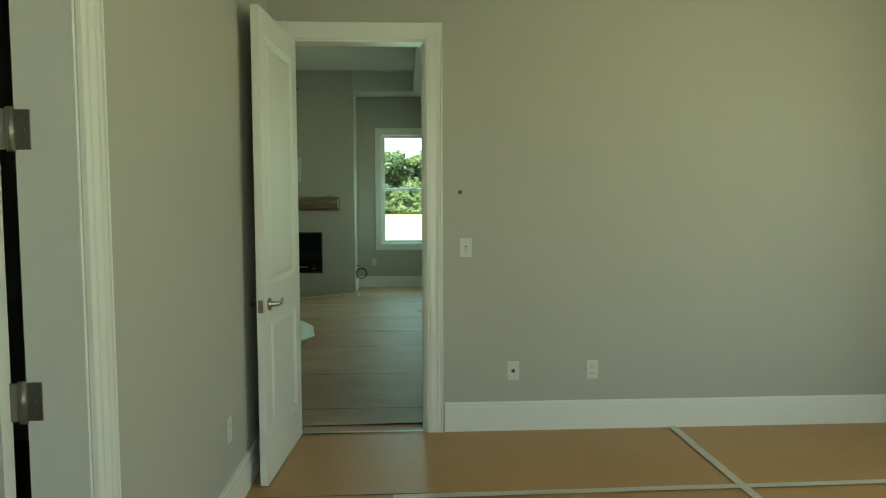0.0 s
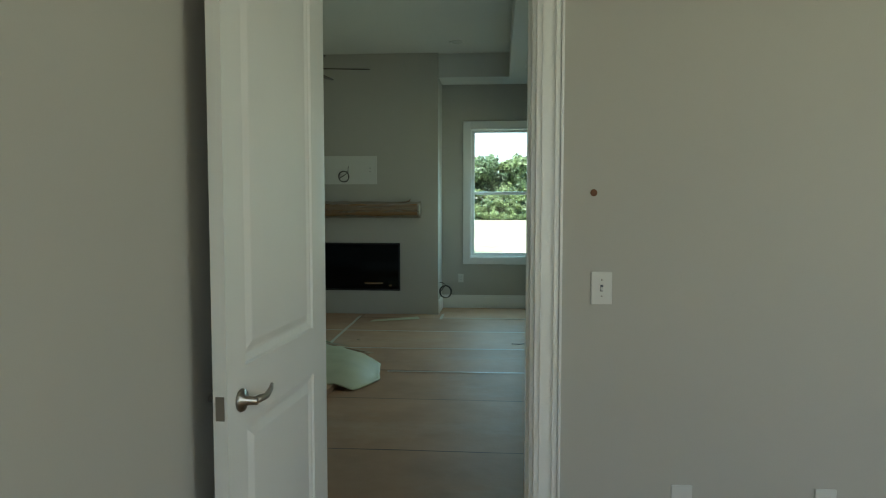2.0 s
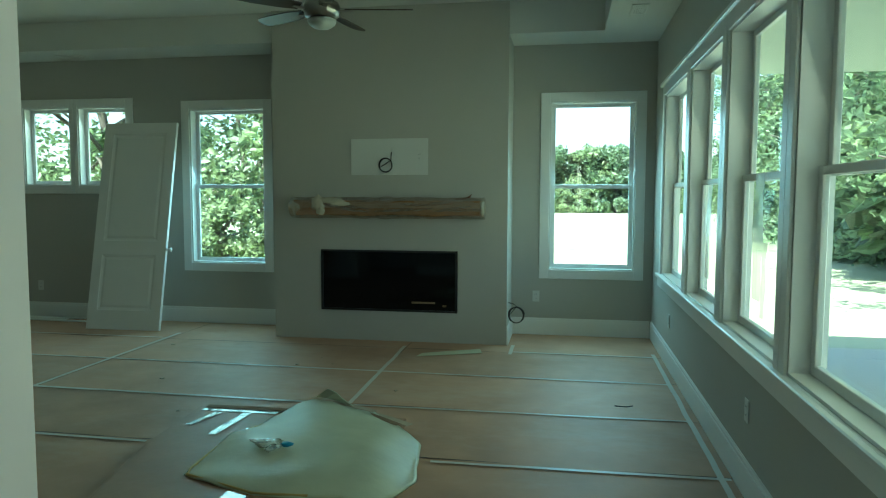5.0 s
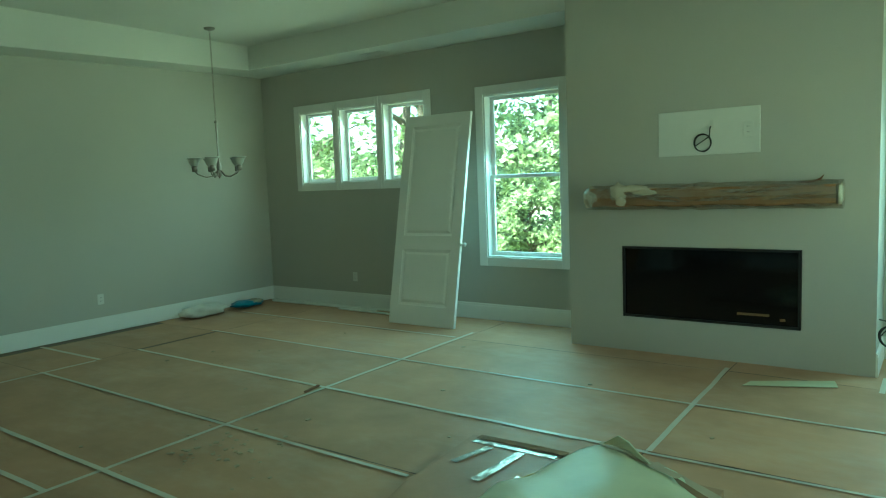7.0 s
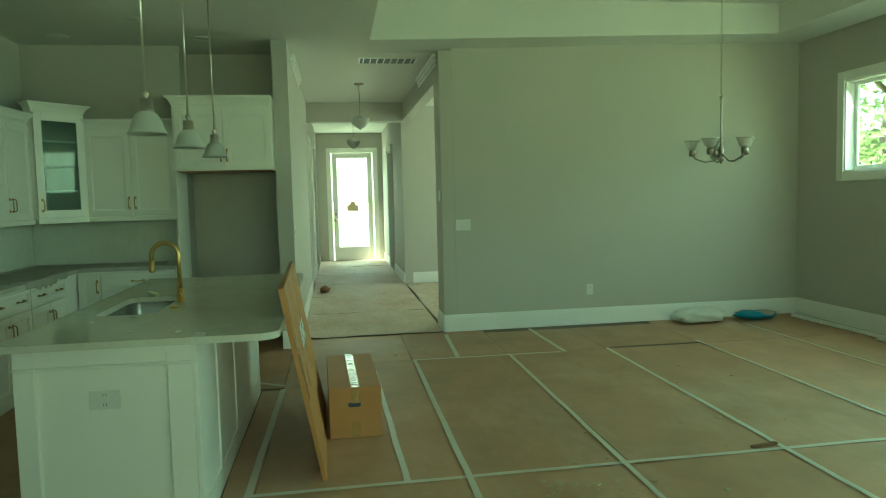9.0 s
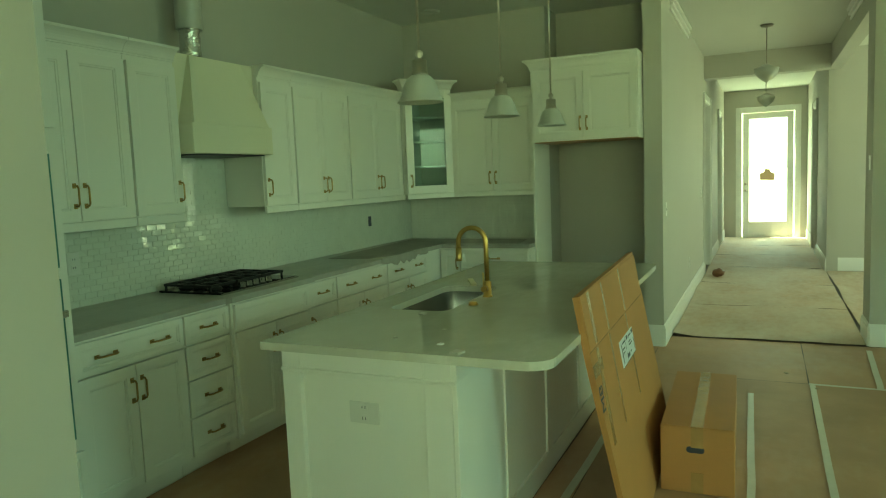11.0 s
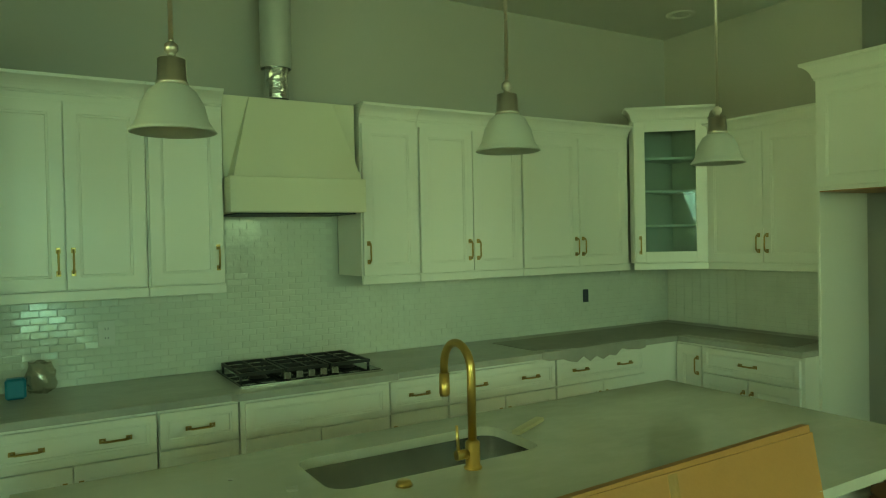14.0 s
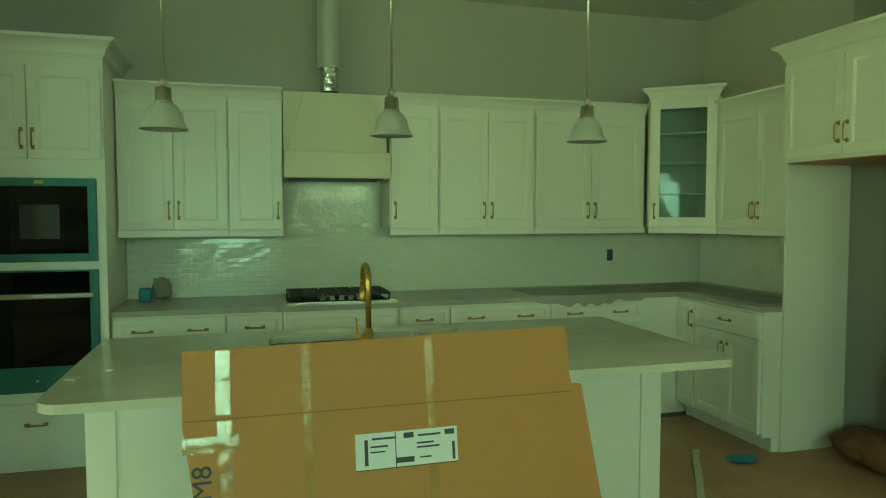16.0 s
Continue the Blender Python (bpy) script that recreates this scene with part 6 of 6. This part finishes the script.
solid("wood_stick", boxm(-0.09, 0.09, -0.012, 0.012, 0, 0.012, 0.002), RAG, "short dark stick on the floor paper", "stick", m=pose(-4.58, 8.95, 0.012, 0, 0, 100))
b = bmesh.new()
tube(b, [(0.02, 9.32, 0.016), (0.10, 9.30, 0.018), (0.15, 9.34, 0.016)], 0.004, 5)
solid("wire_scrap", b, CABLE, "short bent wire scrap on the floor paper", "wire")
b = bmesh.new()
crumple(b, -8.25, 5.48, 0.11, 0.20, 0.30, 0.10, 30, 31, 16)
solid("crumpled_paper", b, RAG, "crumpled brown paper heap in the fridge alcove", "paper")
for x, y, s in ((-7.55, 5.15, 0.10), (-7.9, 4.55, 0.07)):
    b = bmesh.new()
    crumple(b, x, y, 0.024, s, s * 0.6, 0.014, 14, int(s * 100))
    solid("blue_scrap", b, BLUE, "crumpled blue plastic scrap on the floor", "scrap", group="blue scraps")
b = bmesh.new()
crumple(b, -12.2, 6.34, 0.06, 0.16, 0.08, 0.05, 14, 44)
solid("brown_rag", b, RAG, "small brown scrap in the hall", "scrap")
db = bmesh.new()
drn = random.Random(5)
for k in range(90):
    if k < 60:
        x, y = drn.gauss(-4.1, 0.22), drn.gauss(7.75, 0.16)
    else:
        x, y = drn.uniform(-7.5, -1.0), drn.uniform(6.9, 10.8)
    s = drn.uniform(0.006, 0.022)
    a = drn.uniform(0, 3)
    pts = [(x + s * math.cos(a + q) * drn.uniform(0.6, 1.3), y + s * math.sin(a + q) * drn.uniform(0.6, 1.3)) for q in (0, 1.5, 3.0, 4.6)]
    prism(db, pts, 0.014, 0.014 + s * 0.35)
solid("plaster_crumbs", db, FOAMB, "loose plaster crumbs on the floor paper", "debris", "stuff")

# ---- floor paper, seams and tape ----
floor_ob, bfloor = bpy.data.objects["floor"], bpy.data.objects["floor_bedroom"]


def paper(x0, x1, y0, y1, parent, material, seed, lift=0.010, amp=0.004, name="paper_sheet"):
    nx, ny = max(4, int((x1 - x0) / 0.09)), max(4, int((y1 - y0) / 0.07))
    bm = bmesh.new()
    g = []
    for j in range(ny + 1):
        row = []
        for i in range(nx + 1):
            x, y = x0 + (x1 - x0) * i / nx, y0 + (y1 - y0) * j / ny
            ed = min(j, 3) / 3
            z = 0.002 + lift * (1 - ed) ** 2 * (0.6 + 0.4 * math.sin(x * 3 + seed)) + amp * (0.5 + 0.5 * noise.noise(Vector((x * 1.7, y * 3.1, seed)))) + amp * 0.5 * abs(noise.noise(Vector((x * 5, y * 2, seed + 9))))
            row.append(bm.verts.new((x, y + 0.012 * noise.noise(Vector((x * 1.3, seed, j))) * (j == 0 or j == ny), z)))
        g.append(row)
    for j in range(ny):
        for i in range(nx):
            bm.faces.new((g[j][i], g[j][i + 1], g[j + 1][i + 1], g[j + 1][i])).smooth = True
    return part(name, bm, material, parent)


seams = [5.12, 6.10, 7.20, 8.11, 9.06, 10.03, 10.97, 11.92]
cols = [-8.46, -7.24, -4.52, -1.92, 0.578]
for j, (a, c) in enumerate(zip(seams, seams[1:])):
    for i, (x0_, x1_) in enumerate(zip(cols, cols[1:])):
        if a < 6.0 and x1_ < -3.0:
            continue
        xa = x0_ + (0.16 if i == 0 and 8.1 < a < 9.5 else 0.004)
        xb = x1_ - (0.05 if i == 0 and 8.5 < a < 9.9 else 0.004)
        paper(xa, xb, a + 0.003, c - 0.001, floor_ob, PAPER, j * 7 + i, 0.003, 0.0035)
paper(-3.2, 0.56, 4.75, 5.115, floor_ob, PAPER, 77)
paper(-8.3, -6.56, 4.25, 6.095, floor_ob, PAPER, 78, 0.01, 0.006)
paper(-6.5, -3.3, 4.15, 5.10, floor_ob, PAPER, 79, 0.01, 0.005)
paper(-6.5, -4.15, 5.94, 6.098, floor_ob, PAPER, 81, 0.006, 0.004)
paper(-8.74, -7.9, 5.10, 5.98, floor_ob, PAPER, 82, 0.006, 0.006)
paper(-4.14, -3.19, 5.10, 6.09, floor_ob, PAPER, 80, 0.01, 0.005)
for k in range(6):
    xa = -8.47 - 1.56 * k
    paper(xa - 1.56, xa - 0.004, 6.16, 7.69, floor_ob, PAPERH, 90 + k, 0.02, 0.022)
paper(-12.9, -8.9, 7.71, 10.6, floor_ob, PAPERH, 99, 0.02, 0.012)
for j, (a, c) in enumerate(((1.7, 2.7), (2.7, 3.66), (3.66, 4.60))):
    for i, (x0_, x1_) in enumerate(((-0.94, 1.60), (1.60, 3.38))):
        paper(x0_, x1_ - 0.003, a + 0.002, c, bfloor, PAPERB, j * 3 + i + 40, 0.004, 0.003)
paper(-0.94, 3.38, -2.3, 1.7, bfloor, PAPERB, 60, 0.004, 0.003)
paper(-0.80, -0.01, 4.603, 4.747, bfloor, PAPER, 61, 0.004, 0.003)


def tape(x0, y0, x1, y1, w, parent, seed=0):
    d = Vector((x1 - x0, y1 - y0, 0))
    n = max(3, int(d.length / 0.12))
    q = Vector((-d.y, d.x, 0)).normalized() * w / 2
    bm = bmesh.new()
    prev_ = None
    for i in range(n + 1):
        c = Vector((x0, y0, 0)) + d * i / n + q * 0.35 * noise.noise(Vector((i * 0.3, seed, 2)))
        z = 0.0108 + 0.0006 * noise.noise(Vector((i * 0.7, seed, 0)))
        cur = [bm.verts.new((*(c - q).xy, z)), bm.verts.new((*(c + q).xy, z))]
        if prev_:
            bm.faces.new((prev_[0], cur[0], cur[1], prev_[1]))
        prev_ = cur
    return part("tape_strip", bm, TAPE, parent)


for k, a in enumerate(((-4.50, 6.05, -4.55, 11.25, 0.036), (-1.90, 9.05, -1.94, 11.05, 0.036), (-7.2, 7.22, -3.0, 7.20, 0.036), (-6.9, 6.84, -4.5, 6.88, 0.036), (-7.25, 8.11, -2.9, 8.06, 0.03), (-7.25, 9.07, -1.9, 9.03, 0.035), (-7.35, 10.04, 0.5, 10.0, 0.03), (-0.86, 10.97, 0.5, 10.97, 0.03), (0.50, 7.0, 0.50, 11.1, 0.036), (-7.2, 7.62, -8.3, 7.68, 0.04), (-7.2, 8.64, -8.37, 8.62, 0.04), (-0.86, 10.86, -0.86, 11.28, 0.036), (-7.22, 7.2, -7.2, 8.6, 0.036), (-1.1, 8.05, 0.55, 8.08, 0.03), (-1.9, 9.02, 0.5, 9.06, 0.025), (-6.5, 6.10, -4.5, 6.07, 0.04), (-8.0, 10.97, -4.6, 10.99, 0.025), (-7.4, 4.9, -6.6, 6.1, 0.04))):
    tape(*a, floor_ob, k)
tape(1.60, 2.2, 1.58, 4.59, 0.05, bfloor, 31)
tape(-0.2, 3.62, 3.3, 3.67, 0.05, bfloor, 32)
tape(-0.80, 4.60, 0.0, 4.605, 0.03, bfloor, 33)

# tiles: each one a piece near the cooktop, the rest joined
tw, thh, gap = 0.074, 0.033, 0.0022


def tile_mesh(w):
    bm = bmesh.new()
    bx(bm, 0, w - gap, -0.006, 0, 0, thh - gap, 0.0012)
    return mesh_of("tile", bm, TILE)


full = tile_mesh(tw)
rest = bmesh.new()
trn = random.Random(8)
count = 0
for r_ in range(24):
    z = 0.917 + r_ * thh
    hood_only = z + thh > 1.335
    if z + thh > 1.715:
        break
    xs = -3.95 - (tw / 2 if r_ % 2 else 0)
    while xs - tw > -8.34:
        inside = (not hood_only) or (xs < -4.95 and xs - tw > -5.645)
        if inside:
            near = -5.9 < xs < -3.95
            if near and count < 300 and xs > -5.66:
                t_ = part("tile", full, None, backsplash, at=Matrix.Translation((xs, 3.6045, z)) @ pose(0, 0, 0, trn.uniform(-2.4, 2.4), 0, 180 + trn.uniform(-1.6, 1.6)))
                count += 1
            else:
                bx(rest, xs - tw + gap, xs, 3.6045, 3.6105 + trn.uniform(-0.001, 0.001), z, z + thh - gap)
        xs -= tw
    if not hood_only:
        y = 3.62
        while y + tw < 5.06:
            bx(rest, -8.3445, -8.3385, y, y + tw - gap, z, z + thh - gap)
            y += tw
tr_ = part("far_tiles", rest, TILE, backsplash)
tagged(tr_, kind="stuff")
